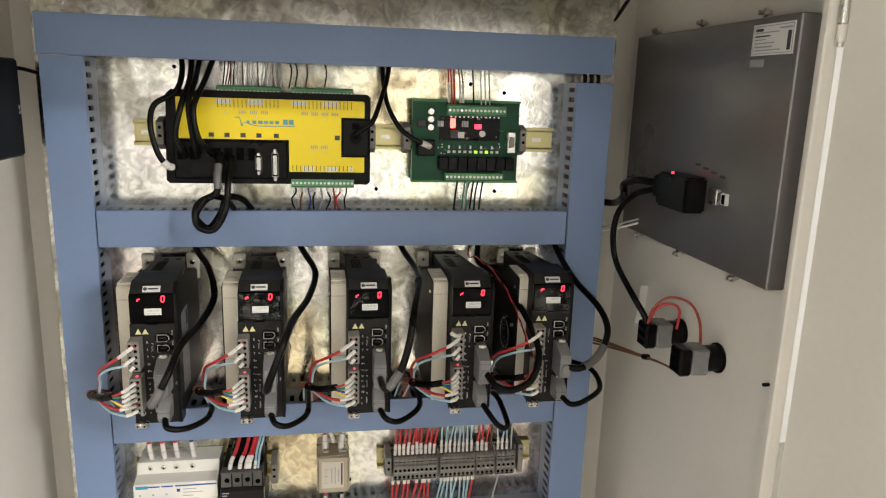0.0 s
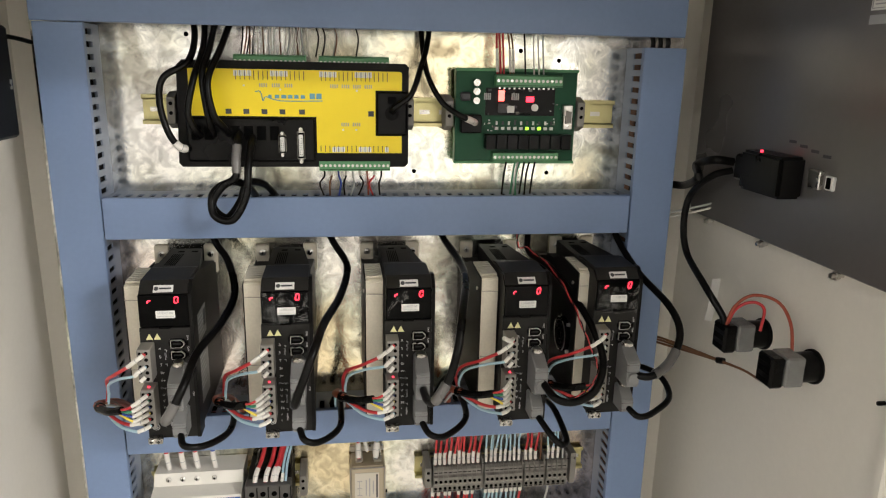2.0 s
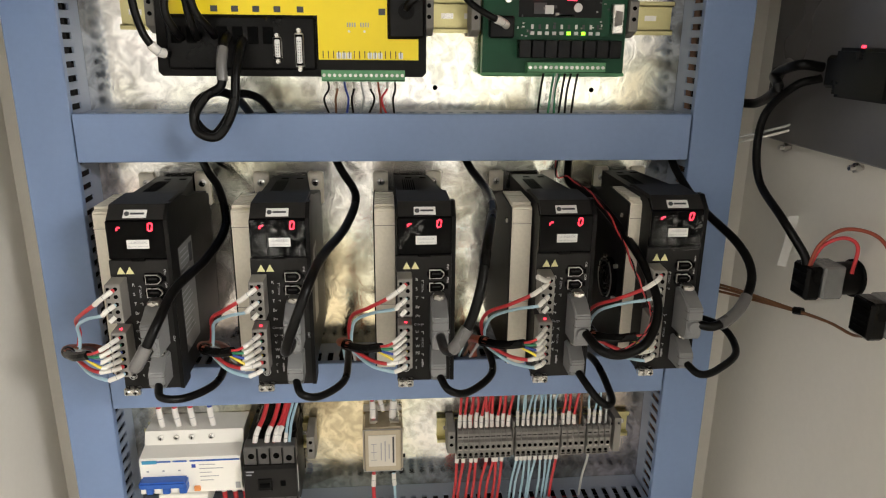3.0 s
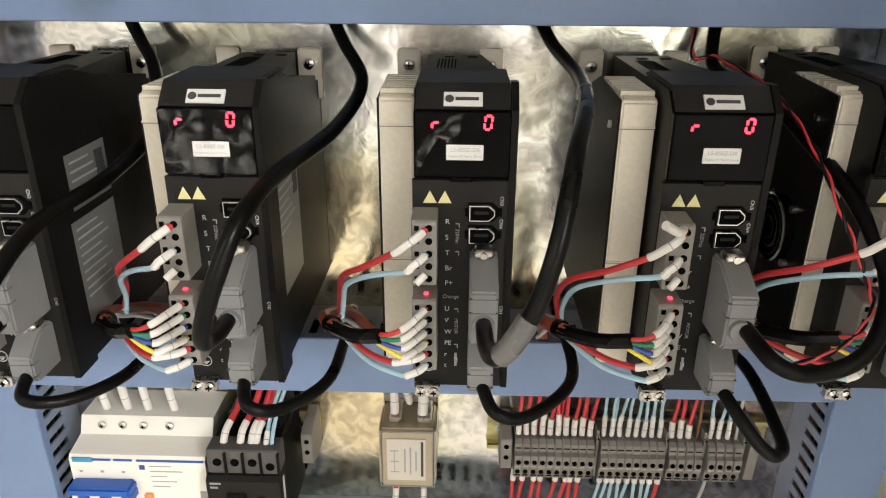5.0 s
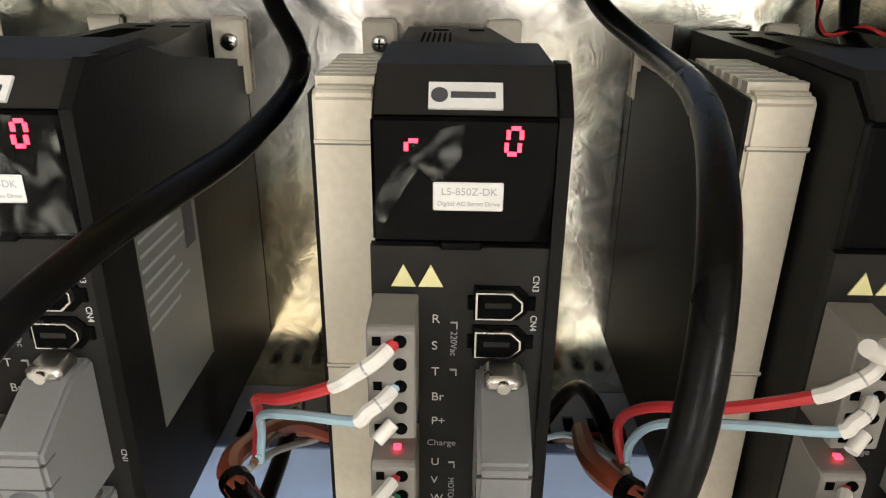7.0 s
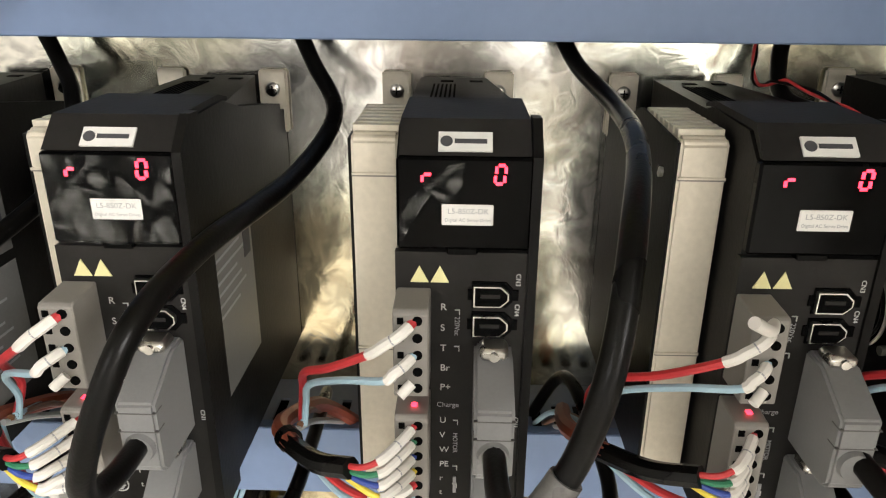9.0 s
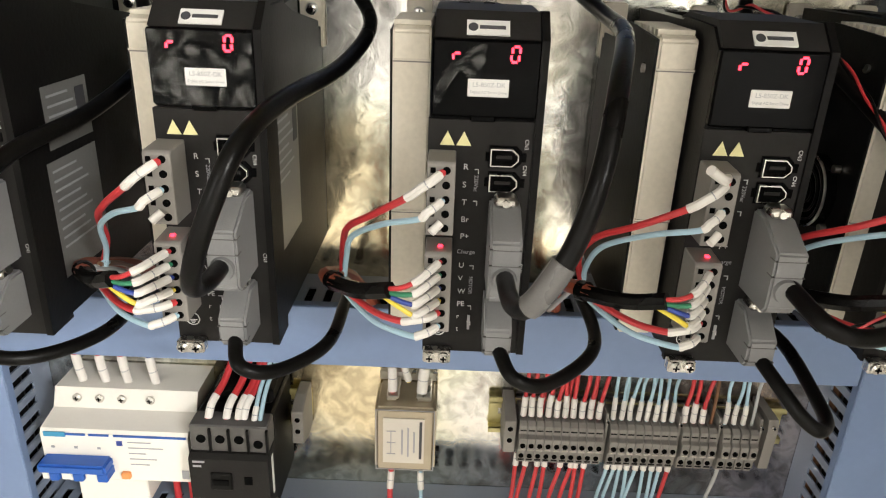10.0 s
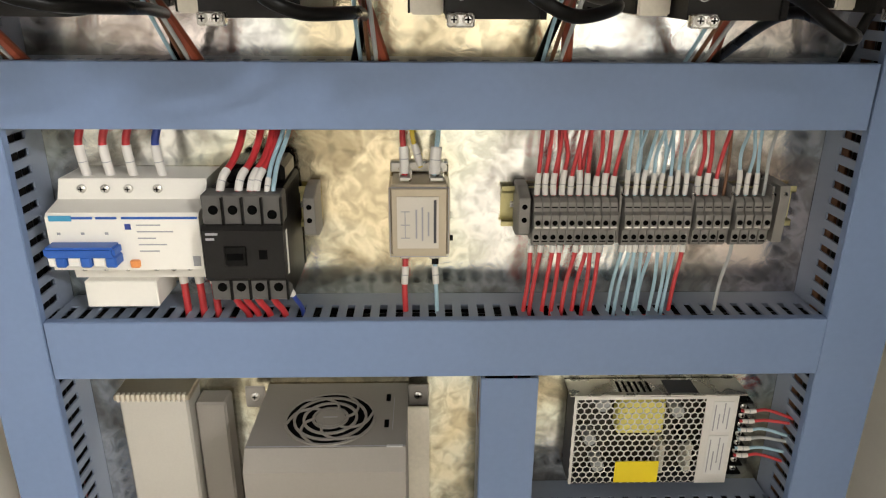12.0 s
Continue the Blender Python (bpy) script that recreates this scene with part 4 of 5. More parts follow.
for k in range(2):
    part("maker_mark", bx(-0.0275 + 0.0075 * k, -0.0215 + 0.0075 * k, 0.956, 0.9565, 1.4448, 1.4512), INKBLUE, face)
for xs, z in ((-0.1, 1.459), (-0.06, 1.455), (0.026, 1.455), (0.01, 1.4105), (0.025, 1.4105)):
    bm = bmesh.new()
    rod(bm, (xs, 0.9558, z), (xs, 0.9566, z), 0.0012, 8)
    part("status_lamp", bm, PAPER, face)

GC = "cables plugged into the controller"
for pts in ([(-0.16, 1.0, 1.54), (-0.153, 0.975, 1.51), (-0.158, 0.95, 1.483), (-0.182, 0.942, 1.467), (-0.188, 0.94, 1.442), (-0.181, 0.936, 1.41), (-0.171, 0.941, 1.392), (-0.163, 0.953, 1.388)],
            [(-0.145, 1.0, 1.54), (-0.142, 0.965, 1.502), (-0.151, 0.942, 1.466), (-0.158, 0.935, 1.43), (-0.152, 0.94, 1.41), (-0.15, 0.955, 1.403)],
            [(-0.131, 1.0, 1.54), (-0.134, 0.955, 1.5), (-0.141, 0.938, 1.471), (-0.137, 0.932, 1.43), (-0.134, 0.94, 1.41), (-0.135, 0.955, 1.403)],
            [(-0.112, 1.0, 1.54), (-0.123, 0.955, 1.498), (-0.134, 0.93, 1.465), (-0.13, 0.927, 1.43), (-0.12, 0.938, 1.412), (-0.119, 0.955, 1.405)]):
    lead("controller_cable", pts, 0.0037, BLACK, "black cable from the top duct into the controller", group=GC,
         sleeves=((0.8, 0.95, 0.0046, WHITE),) if pts[0][0] < -0.155 else ())
lead("controller_cable", [(-0.107, 0.957, 1.406), (-0.107, 0.935, 1.398), (-0.108, 0.924, 1.38), (-0.109, 0.92, 1.361), (-0.124, 0.918, 1.35), (-0.135, 0.918, 1.33), (-0.122, 0.926, 1.314), (-0.108, 0.936, 1.33), (-0.1, 0.945, 1.35), (-0.082, 0.965, 1.345), (-0.07, 1.0, 1.32)],
     0.0042, BLACK, "black cable coiled in a loop below the controller", group=GC, sleeves=((0.12, 0.28, 0.0051, CLEAR),))
lead("controller_cable", [(-0.093, 0.957, 1.402), (-0.093, 0.935, 1.392), (-0.095, 0.921, 1.371), (-0.098, 0.914, 1.34), (-0.113, 0.908, 1.315), (-0.133, 0.912, 1.32), (-0.134, 0.92, 1.343), (-0.116, 0.93, 1.354), (-0.1, 0.95, 1.345), (-0.092, 0.99, 1.32)],
     0.0042, BLACK, "black cable coiled in a loop below the controller", group=GC)
lead("power_cable", [(0.115, 1.0, 1.54), (0.11, 0.985, 1.508), (0.1, 0.965, 1.48), (0.088, 0.948, 1.452), (0.07, 0.944, 1.438), (0.066, 0.951, 1.432)], 0.0034, BLACK, "black power cable from the top duct")
lead("power_cable", [(0.103, 1.0, 1.54), (0.106, 0.99, 1.5), (0.112, 0.98, 1.47), (0.128, 0.97, 1.442), (0.148, 0.965, 1.428), (0.164, 0.97, 1.421), (0.172, 0.985, 1.417)], 0.0034, BLACK, "black power cable with a white end to the relay board",
     sleeves=((0.74, 0.93, 0.0042, WHITE),))
random.seed(5)
for k in range(24):
    xs = -0.104 + 0.0032 * k
    m = (WHITE, WHITE, BROWN, WHITE, GREYW, WHITE)[k % 6] if k > 4 else (BLACK, BROWN)[k % 2]
    lead("signal_wire", [(xs + random.uniform(-0.004, 0.004), 1.0, 1.535), (xs + random.uniform(-0.003, 0.003), 0.99, 1.515), (xs, 0.976, 1.492)], 0.0009, m, "thin signal wire from the duct to the controller", "wire", "thin controller wires")
for xs, m in ((-0.0125, BLACK), (0.001, BROWN), (0.026, BLACK), (-0.02, BLACK), (0.0, GREYW)):
    lead("signal_wire", [(xs - 0.004, 1.0, 1.535), (xs + 0.003, 0.99, 1.515), (xs, 0.976, 1.492)], 0.0009, m, "thin signal wire from the duct to the controller", "wire", "thin controller wires")
for k, m in enumerate((BLACK, BROWN, NAVY, BLACK, GREYW, BLACK, ORANGE, RED, BLACK)):
    xs = -0.014 + 0.0085 * k
    lead("signal_wire", [(xs, 0.966, 1.366), (xs + 0.001, 0.975, 1.354), (xs + random.uniform(-0.005, 0.005), 0.985, 1.342), (xs + random.uniform(-0.004, 0.004), 0.99, 1.322)], 0.0011, m, "thin signal wire from the controller into the duct", "wire", "thin controller wires",
         sleeves=((0.0, 0.3, 0.0016, WHITE),) if k % 2 else ())

board = thing("relay_board", (0.222, 1.0, 1.368), "green relay board with lit red and green lamps", "circuit board")
bm = bmesh.new()
box(bm, 0.148, 0.3, 0.996, 1.014, 1.366, 1.482, 0.002)
part("carrier", bm, TGREEN, board, "green plastic rail carrier")
for z in (1.367, 1.4795):
    part("carrier_rim", bx(0.146, 0.301, 0.9885, 0.998, z, z + 0.0035, 0.0008), TGREEN, board)
pcb = part("board", bx(0.147, 0.2995, 0.9905, 0.9925, 1.3705, 1.4795), PCB, board, "green circuit board")
plug_strip(board, 0.194, 0.277, 1.462, 1.4745, 0.977, 15, True)
plug_strip(board, 0.193, 0.2765, 1.3705, 1.3815, 0.977, 15, False)
for k in range(8):
    xs = 0.1835 + k * 0.0137
    bm = bmesh.new()
    box(bm, xs, xs + 0.0125, 0.976, 0.9905, 1.386, 1.404, 0.0006)
    part("relay", bm, BLACK, board, "small black relay")
for k in range(10):
    xs = 0.199 + k * 0.0078
    bm = bmesh.new()
    box(bm, xs - 0.002, xs + 0.002, 0.9885, 0.9905, 1.409, 1.4125)
    part("indicator", bm, LEDG if k in (5, 7) else PAPER, board, "green indicator lamp" if k in (5, 7) else "")
    part("resistor", bx(xs - 0.0012, xs + 0.0012, 0.9892, 0.9905, 1.415, 1.4195), INK if k % 2 else PAPER, board)
for xs, z in ((0.1715, 1.466), (0.1715, 1.4555), (0.1715, 1.4445)):
    bm = bmesh.new()
    rod(bm, (xs, 0.982, z), (xs, 0.9905, z), 0.0042, 14)
    cap = part("capacitor", bm, STEEL, board, "small round capacitor", smooth=True)
bm = bmesh.new()
box(bm, 0.152, 0.165, 0.983, 0.9905, 1.444, 1.4545, 0.002)
part("coil", bm, INK, board)
for xs, w in ((0.182, 0.009), (0.2165, 0.01)):
    for j in range(4):
        part("chip_array", bx(xs + j * w / 4, xs + j * w / 4 + w / 6, 0.9885, 0.9905, 1.4455, 1.4535), GREYW, board)
for xs, z, w, h in ((0.2, 1.4505, 0.007, 0.013), (0.235, 1.4465, 0.0095, 0.0065)):
    part("power_lamp", bx(xs, xs + w, 0.9872, 0.9905, z - h / 2, z + h / 2), LEDHOT if w < 0.008 else LEDR, board, "bright red lamp")
part("black_mask", bx(0.184, 0.272, 0.99, 0.9907, 1.4265, 1.46), BLACK, board, "black printed field")
random.seed(21)
for k in range(36):
    xs, z = random.choice(((0.152, 0.19), (0.185, 0.275), (0.27, 0.296), (0.185, 0.275))), random.uniform(1.407, 1.458)
    xs = random.uniform(*xs)
    w, h = random.choice(((0.0012, 0.0024), (0.0024, 0.0012), (0.004, 0.003), (0.0016, 0.0016)))
    if not (0.148 < xs < 0.18 and z < 1.43):
        part("component", bx(xs, xs + w, 0.9886, 0.9903, z, z + h), random.choice((PAPER, INK, GREYW, TGREY)), board)
part("white_chip", bx(0.2115, 0.2205, 0.9885, 0.9905, 1.43, 1.4385), PAPER, board)
bm = bmesh.new()
rod(bm, (0.2465, 0.9885, 1.4365), (0.2465, 0.9905, 1.4365), 0.0045, 14)
part("round_label", bm, PAPER, board)
bars((0.7,), 0.224, 0.9902, 1.4295, 0.026, 0.003, 0.0018, pcb, PRINT)
part("processor", bx(0.2, 0.213, 0.9888, 0.9905, 1.43, 1.441), INK, board)
bm = bmesh.new()
box(bm, 0.282, 0.2935, 0.981, 0.9905, 1.4105, 1.4405, 0.001)
ds = part("port_shell", bm, STEEL, board, "metal D-shaped port")
bm = bmesh.new()
prism(bm, [(0.2845, 1.418), (0.291, 1.4195), (0.291, 1.4325), (0.2845, 1.434)], "y", 0.978, 0.9815)
part("port_face", bm, TGREY, ds)
bm = bmesh.new()
box(bm, 0.152, 0.178, 0.978, 0.9905, 1.4055, 1.4275, 0.0015)
part("power_jack", bm, BLACK, board)
for k in range(12):
    xs = 0.2 + k * 0.0062
    part("solder_pad", bx(xs, xs + 0.0022, 0.9897, 0.9905, 1.4585, 1.4605), STEEL, board)
for k, (xs, m) in enumerate(((0.197, RED), (0.201, RED), (0.205, RED), (0.213, BROWN), (0.217, BROWN), (0.232, BLACK), (0.243, WHITE), (0.249, WHITE), (0.255, GREYW))):
    lead("signal_wire", [(xs - 0.003 + random.uniform(-0.003, 0.003), 1.0, 1.535), (xs - 0.001, 0.993, 1.51), (xs, 0.986, 1.474)], 0.0013 if k < 3 else 0.001, m, "thin wire from the duct to the relay board", "wire", "relay board wires",
         sleeves=((0.55, 0.95, 0.0017, WHITE),) if k in (0, 3, 4) else ())
for k, (xs, m) in enumerate(((0.209, BLACK), (0.22, GWIRE), (0.2235, GREYW), (0.2275, GWIRE), (0.232, BLACK), (0.239, BLACK), (0.246, BLACK))):
    lead("signal_wire", [(xs + 0.004, 0.985, 1.374), (xs + 0.002 + random.uniform(-0.003, 0.003), 0.99, 1.352), (xs, 0.992, 1.322)], 0.0012, m, "thin wire from the relay board into the duct", "wire", "relay board wires")

# ---- lower bay: breaker, contactor, filter, terminals ----
brk = thing("circuit_breaker", (-0.186, 0.99, 0.86), "off-white circuit breaker with blue toggles", "circuit breaker")
bm = bmesh.new()
prism(bm, [(1.0235, 0.8755), (0.984, 0.8755), (0.981, 0.894), (0.955, 0.894), (0.955, 0.936), (0.9575, 0.939), (0.978, 0.9435), (0.985, 0.958), (1.0235, 0.958)], "x", -0.2425, -0.129)
part("body", bm, BEIGE, brk)
bm = bmesh.new()
box(bm, -0.2335, -0.176, 0.976, 1.02, 0.8525, 0.8754, 0.001)
part("lower_shell", bm, BEIGE, brk)
for xa, xb in ((-0.2235, -0.2075), (-0.205, -0.1895), (-0.186, -0.13)):
    part("blue_stripe", bx(xa, xb, 0.9544, 0.9552, 0.9348, 0.9365), TBLUE, brk)
part("maker_mark", bx(-0.2395, -0.223, 0.9542, 0.955, 0.9333, 0.9375), mat("blue_mark", (0.05, 0.3, 0.5), 0.5, var=0.05, bump=0), brk)
for x in (-0.224, -0.2062, -0.1885, -0.166):
    screw(brk, x, 0.9815, 0.951, 0.0035)
for x in (-0.2335, -0.2165, -0.199, -0.176, -0.1625, -0.1495):
    screw(brk, x, 0.9825, 0.885, 0.003)
for k in range(3):
    xa = -0.2385 + k * 0.0178
    part("window", bx(xa + 0.003, xa + 0.0055, 0.9546, 0.9552, 0.9225, 0.9243), INKGREY, brk)
bm = bmesh.new()
box(bm, -0.2415, -0.1892, 0.9405, 0.956, 0.9085, 0.9168, 0.0018, 2)
bar = part("toggle_bridge", bm, TBLUE, brk, "blue handle bar joining the toggles", smooth=True)
for xa, xb in ((-0.2342, -0.2265), (-0.216, -0.2078), (-0.1975, -0.1892)):
    part("toggle", bx(xa, xb, 0.942, 0.956, 0.9005, 0.909, 0.0012), TBLUE, brk, "blue toggle")
for xa, xb in ((-0.2405, -0.235), (-0.2258, -0.2168), (-0.2073, -0.1982)):
    part("toggle_post", bx(xa, xb, 0.944, 0.956, 0.9005, 0.9084, 0.001), BEIGE, brk, "white toggle post")
part("test_button", bx(-0.1835, -0.1765, 0.9515, 0.9555, 0.8965, 0.9025, 0.0008), OBTN, brk, "orange test button")
part("blue_square", bx(-0.1845, -0.18, 0.9546, 0.9552, 0.9265, 0.931), NAVY, brk)
bars((0.6, 0.9, 0.45, 0.7, 0.5), -0.176, 0.955, 0.9305, 0.03, 0.0052, 0.001, brk, INKGREY)
part("code_block", bx(-0.1365, -0.131, 0.9546, 0.9552, 0.897, 0.905), INKGREY, brk)
for x, m in ((-0.226, RED), (-0.2075, RED), (-0.1895, RED), (-0.167, NAVY)):
    lead("supply_wire", [(x + 0.001, 1.0, 1.02), (x + 0.001, 0.998, 0.998), (x - 0.002, 0.996, 0.982), (x + 0.001, 0.996, 0.954)], 0.003, m, "thick supply wire with a white sleeve into the breaker", "wire", "supply wires",
         sleeves=((0.68, 0.98, 0.0036, WHITE),))
for x in (-0.161, -0.148, -0.136):
    lead("supply_wire", [(x, 0.994, 0.88), (x + 0.001, 0.994, 0.86), (x + 0.003, 0.99, 0.825)], 0.003, RED, "thick red wire from the breaker into the duct", "wire", "supply wires", sleeves=((0.0, 0.38, 0.0036, WHITE),))

con = thing("contactor", (-0.093, 0.98, 0.87), "black contactor with grey terminal tiers", "contactor")
bm = bmesh.new()
box(bm, -0.122, -0.064, 0.962, 1.0225, 0.868, 0.957, 0.002)
part("base", bm, DARK, con)
bm = bmesh.new()
prism(bm, [(0.962, 0.878), (0.94, 0.892), (0.938, 0.894), (0.938, 0.931), (0.942, 0.934), (0.962, 0.9345)], "x", -0.123, -0.0635)
part("front_block", bm, FRONT, con)
for ztop, zbot, y0 in ((0.957, 0.9335, 0.944), (0.894, 0.872, 0.946)):
    bm = bmesh.new()
    box(bm, -0.1225, -0.064, y0, 0.963, zbot, ztop, 0.0012)
    tier = part("terminal_tier", bm, TIER, con, "dark grey terminal tier")
    for k in range(4):
        x = -0.114 + k * 0.0142
        z = (ztop + zbot) / 2 - (0.0035 if k == 3 and ztop > 0.93 else 0)
        bm = bmesh.new()
        rod(bm, (x, y0 - 0.0006, z), (x, y0 + 0.003, z), 0.0036, 14)
        hole = part("screw_well", bm, HOLE, tier)
        part("tier_wall", bx(x + 0.0062, x + 0.0078, y0 - 0.0025, y0 + 0.001, zbot + 0.001, ztop - 0.002), DARK, tier)
bm = bmesh.new()
box(bm, -0.1075, -0.091, 0.9362, 0.939, 0.9035, 0.9195, 0.001)
part("indicator_frame", bm, DARK, con)
part("indicator_slot", bx(-0.105, -0.0935, 0.9355, 0.9365, 0.909, 0.914), HOLE, con)
part("vent", bx(-0.082, -0.076, 0.9374, 0.9385, 0.909, 0.916), HOLE, con)
bars((0.5, 0.35), -0.12, 0.938, 0.9295, 0.018, 0.004, 0.0018, con, INKGREY)
part("side_label", bx(-0.0636, -0.0631, 0.948, 0.952, 0.893, 0.928), PAPER, con, "white label strip")
bm = bmesh.new()
box(bm, -0.112, -0.066, 0.972, 1.016, 0.957, 0.972, 0.003)
part("coil_block", bm, BLACK, con)
for x, m, w in ((-0.111, RED, 0.0027), (-0.0975, RED, 0.0027), (-0.0885, RED, 0.0027), (-0.0845, RED, 0.0022)):
    lead("motor_wire", [(x + 0.012, 0.998, 1.02), (x + 0.012, 0.992, 0.995), (x + 0.008, 0.976, 0.977), (x + 0.002, 0.96, 0.966), (x, 0.954, 0.955)], w, m, "red wire with a white sleeve into the contactor", "wire", "contactor wires",
         sleeves=((0.66, 0.96, 0.0031, WHITE),))
for x in (-0.076, -0.0715):
    lead("motor_wire", [(x + 0.012, 0.998, 1.02), (x + 0.008, 0.99, 0.995), (x + 0.002, 0.97, 0.975), (x + 0.0005, 0.957, 0.962), (x, 0.953, 0.955)], 0.0017, SKY, "light blue wire into the contactor", "wire", "contactor wires",
         sleeves=((0.7, 0.98, 0.0023, WHITE),) if x < -0.075 else ())
for x in (-0.112, -0.104, -0.0945, -0.082):
    lead("motor_wire", [(x, 0.958, 0.876), (x + 0.003, 0.965, 0.862), (x + 0.006, 0.98, 0.845), (x + 0.008, 0.99, 0.822)], 0.0027, RED, "red wire from the contactor into the duct", "wire", "contactor wires")
lead("motor_wire", [(-0.068, 0.96, 0.877), (-0.064, 0.97, 0.862), (-0.062, 0.986, 0.845), (-0.062, 0.992, 0.825)], 0.002, NAVY, "dark blue wire from the contactor into the duct", "wire", "contactor wires", sleeves=((0.0, 0.2, 0.003, WHITE),))

flt = thing("line_filter", (0.036, 1.0, 0.892), "satin metal line filter with a paper label", "filter")
bm = bmesh.new()
box(bm, 0.0115, 0.0605, 0.98, 1.0225, 0.8925, 0.9535, 0.003, 3)
case = part("case", bm, FILTERM, flt, smooth=True)
bm = bmesh.new()
for a in ((0.0125, 0.0595, 0.894, 0.8946), (0.0125, 0.0595, 0.9515, 0.9521)):
    box(bm, a[0], a[1], 0.9795, 0.9802, a[2], a[3])
for a in ((0.0125, 0.0131), (0.0589, 0.0595)):
    box(bm, a[0], a[1], 0.9795, 0.9802, 0.8945, 0.9516)
part("cover_seam", bm, INKGREY, flt)
lab = part("paper_label", bx(0.0185, 0.0515, 0.9792, 0.9803, 0.9015, 0.9445), FILTPAPER, flt, "white paper label with grey print")
for k, (z0, z1) in enumerate(((0.906, 0.942), (0.912, 0.932), (0.908, 0.936), (0.91, 0.934))):
    xs = 0.0475 - k * 0.0048
    part("print_bar", bx(xs, xs + (0.0022 if k == 0 else 0.0014), 0.9789, 0.9794, z0, z1), INK if k == 0 else INKGREY, lab)
for z in (0.91, 0.921, 0.932):
    part("print_bar", bx(0.0215, 0.0285, 0.9789, 0.9794, z, z + 0.0007), INKGREY, lab)
part("print_bar", bx(0.0245, 0.0252, 0.9789, 0.9794, 0.91, 0.9325), INKGREY, lab)
bm = bmesh.new()
rod(bm, (0.0605, 0.995, 0.905), (0.0635, 0.995, 0.905), 0.0025, 10)
part("earth_stud", bm, BLACK, flt)
for a in ((0.012, 0.06, 1.0195, 1.0245, 0.9537, 0.963), (0.02, 0.03, 0.99, 1.019, 0.9535, 0.958), (0.044, 0.056, 0.99, 1.019, 0.9535, 0.958), (0.02, 0.028, 0.99, 1.01, 0.888, 0.8925), (0.044, 0.053, 0.99, 1.01, 0.888, 0.8925)):
    part("tab", bx(*a, 0.001), STEEL, flt)
FW = "filter wires"
lead("filter_wire", [(0.023, 1.0, 1.02), (0.023, 1.0, 0.99), (0.024, 0.998, 0.975), (0.0245, 0.996, 0.957)], 0.0024, RED, "red wire with a white boot into the filter", "wire", FW, sleeves=((0.55, 0.97, 0.0038, WHITE),))
lead("filter_wire", [(0.03, 1.004, 1.02), (0.0305, 1.004, 0.99), (0.034, 1.004, 0.975), (0.037, 1.006, 0.962)], 0.002, YWIRE, "yellow wire with a white boot into the filter", "wire", FW, sleeves=((0.5, 0.97, 0.003, WHITE),))
lead("filter_wire", [(0.052, 1.0, 1.02), (0.051, 1.0, 0.99), (0.049, 0.998, 0.972), (0.048, 0.996, 0.957)], 0.002, SKY, "pale blue wire with a white boot into the filter", "wire", FW, sleeves=((0.5, 0.97, 0.0045, WHITE),))
lead("filter_wire", [(0.024, 0.998, 0.89), (0.024, 0.994, 0.876), (0.0235, 0.99, 0.86), (0.025, 0.988, 0.825)], 0.0024, RED, "red wire from the filter into the duct", "wire", FW, sleeves=((0.25, 0.6, 0.003, WHITE),))
lead("filter_wire", [(0.049, 0.998, 0.89), (0.049, 0.994, 0.876), (0.05, 0.99, 0.86), (0.051, 0.988, 0.825)], 0.0018, SKY, "pale blue wire from the filter into the duct", "wire", FW, sleeves=((0.0, 0.2, 0.003, BLACK), (0.25, 0.6, 0.0028, WHITE)))

# rail terminals, one built and then copied
rt = thing("rail_terminal", (0.131, 1.0, 0.925), "grey rail terminal with two wire holes", "terminal", "rail terminals")
bm = bmesh.new()
prism(bm, [(1.0235, 0.9), (0.99, 0.9), (0.986, 0.9025), (0.986, 0.9145), (0.981, 0.9165), (0.981, 0.9285), (0.985, 0.9305), (0.985, 0.938), (0.989, 0.941), (1.0235, 0.941)], "x", 0.1278, 0.1342)
bmesh.ops.bevel(bm, geom=list(bm.edges), offset=0.0004, affect="EDGES")
part("body", bm, TGREY, rt)
for y, z in ((0.9857, 0.9085), (0.9807, 0.9222)):
    bm = bmesh.new()
    rod(bm, (0.131, y - 0.0005, z), (0.131, y + 0.002, z), 0.0021, 12)
    part("wire_hole", bm, HOLE, rt)
    part("clamp_edge", bx(0.1286, 0.1334, y - 0.0002, y + 0.001, z - 0.0043, z - 0.0031), STEEL if z > 0.92 else DARK, rt)
part("marker_tag", bx(0.1285, 0.1335, 0.9846, 0.986, 0.9335, 0.9345), DARK, rt)
SETS = ((0.1275, 0.0068, 10), (0.2005, 0.0068, 8), (0.258, 0.0072, 4), (0.2905, 0.0074, 4))
spots = [x + (i + 0.5) * w for x, w, n in SETS for i in range(n)]
rt.location.x = spots[0]
for x in spots[1:]:
    copy_thing(rt, pose(x, 1.0, 0.925))
for x in (0.198, 0.2565, 0.2885, 0.3215, 0.331):
    bm = bmesh.new()
    ob = thing("end_plate", (x, 1.0, 0.925), "grey end plate between rail terminals", "end plate", "terminal end plates")
    prism(bm, [(1.0235, 0.902), (0.99, 0.902), (0.988, 0.94), (0.99, 0.95), (1.0235, 0.95)], "x", x - 0.001 if x < 0.33 else x - 0.004, x + 0.001 if x < 0.33 else x + 0.004)
    part("plate", bm, TGREY, ob)
    screw(ob, x, 0.9885, 0.944, 0.0016)
random.seed(11)
tops = [RED] * 10 + [SKY] * 8 + [RED, RED, RED, BROWN] + [SKY, SKY, SKY, GREYW]
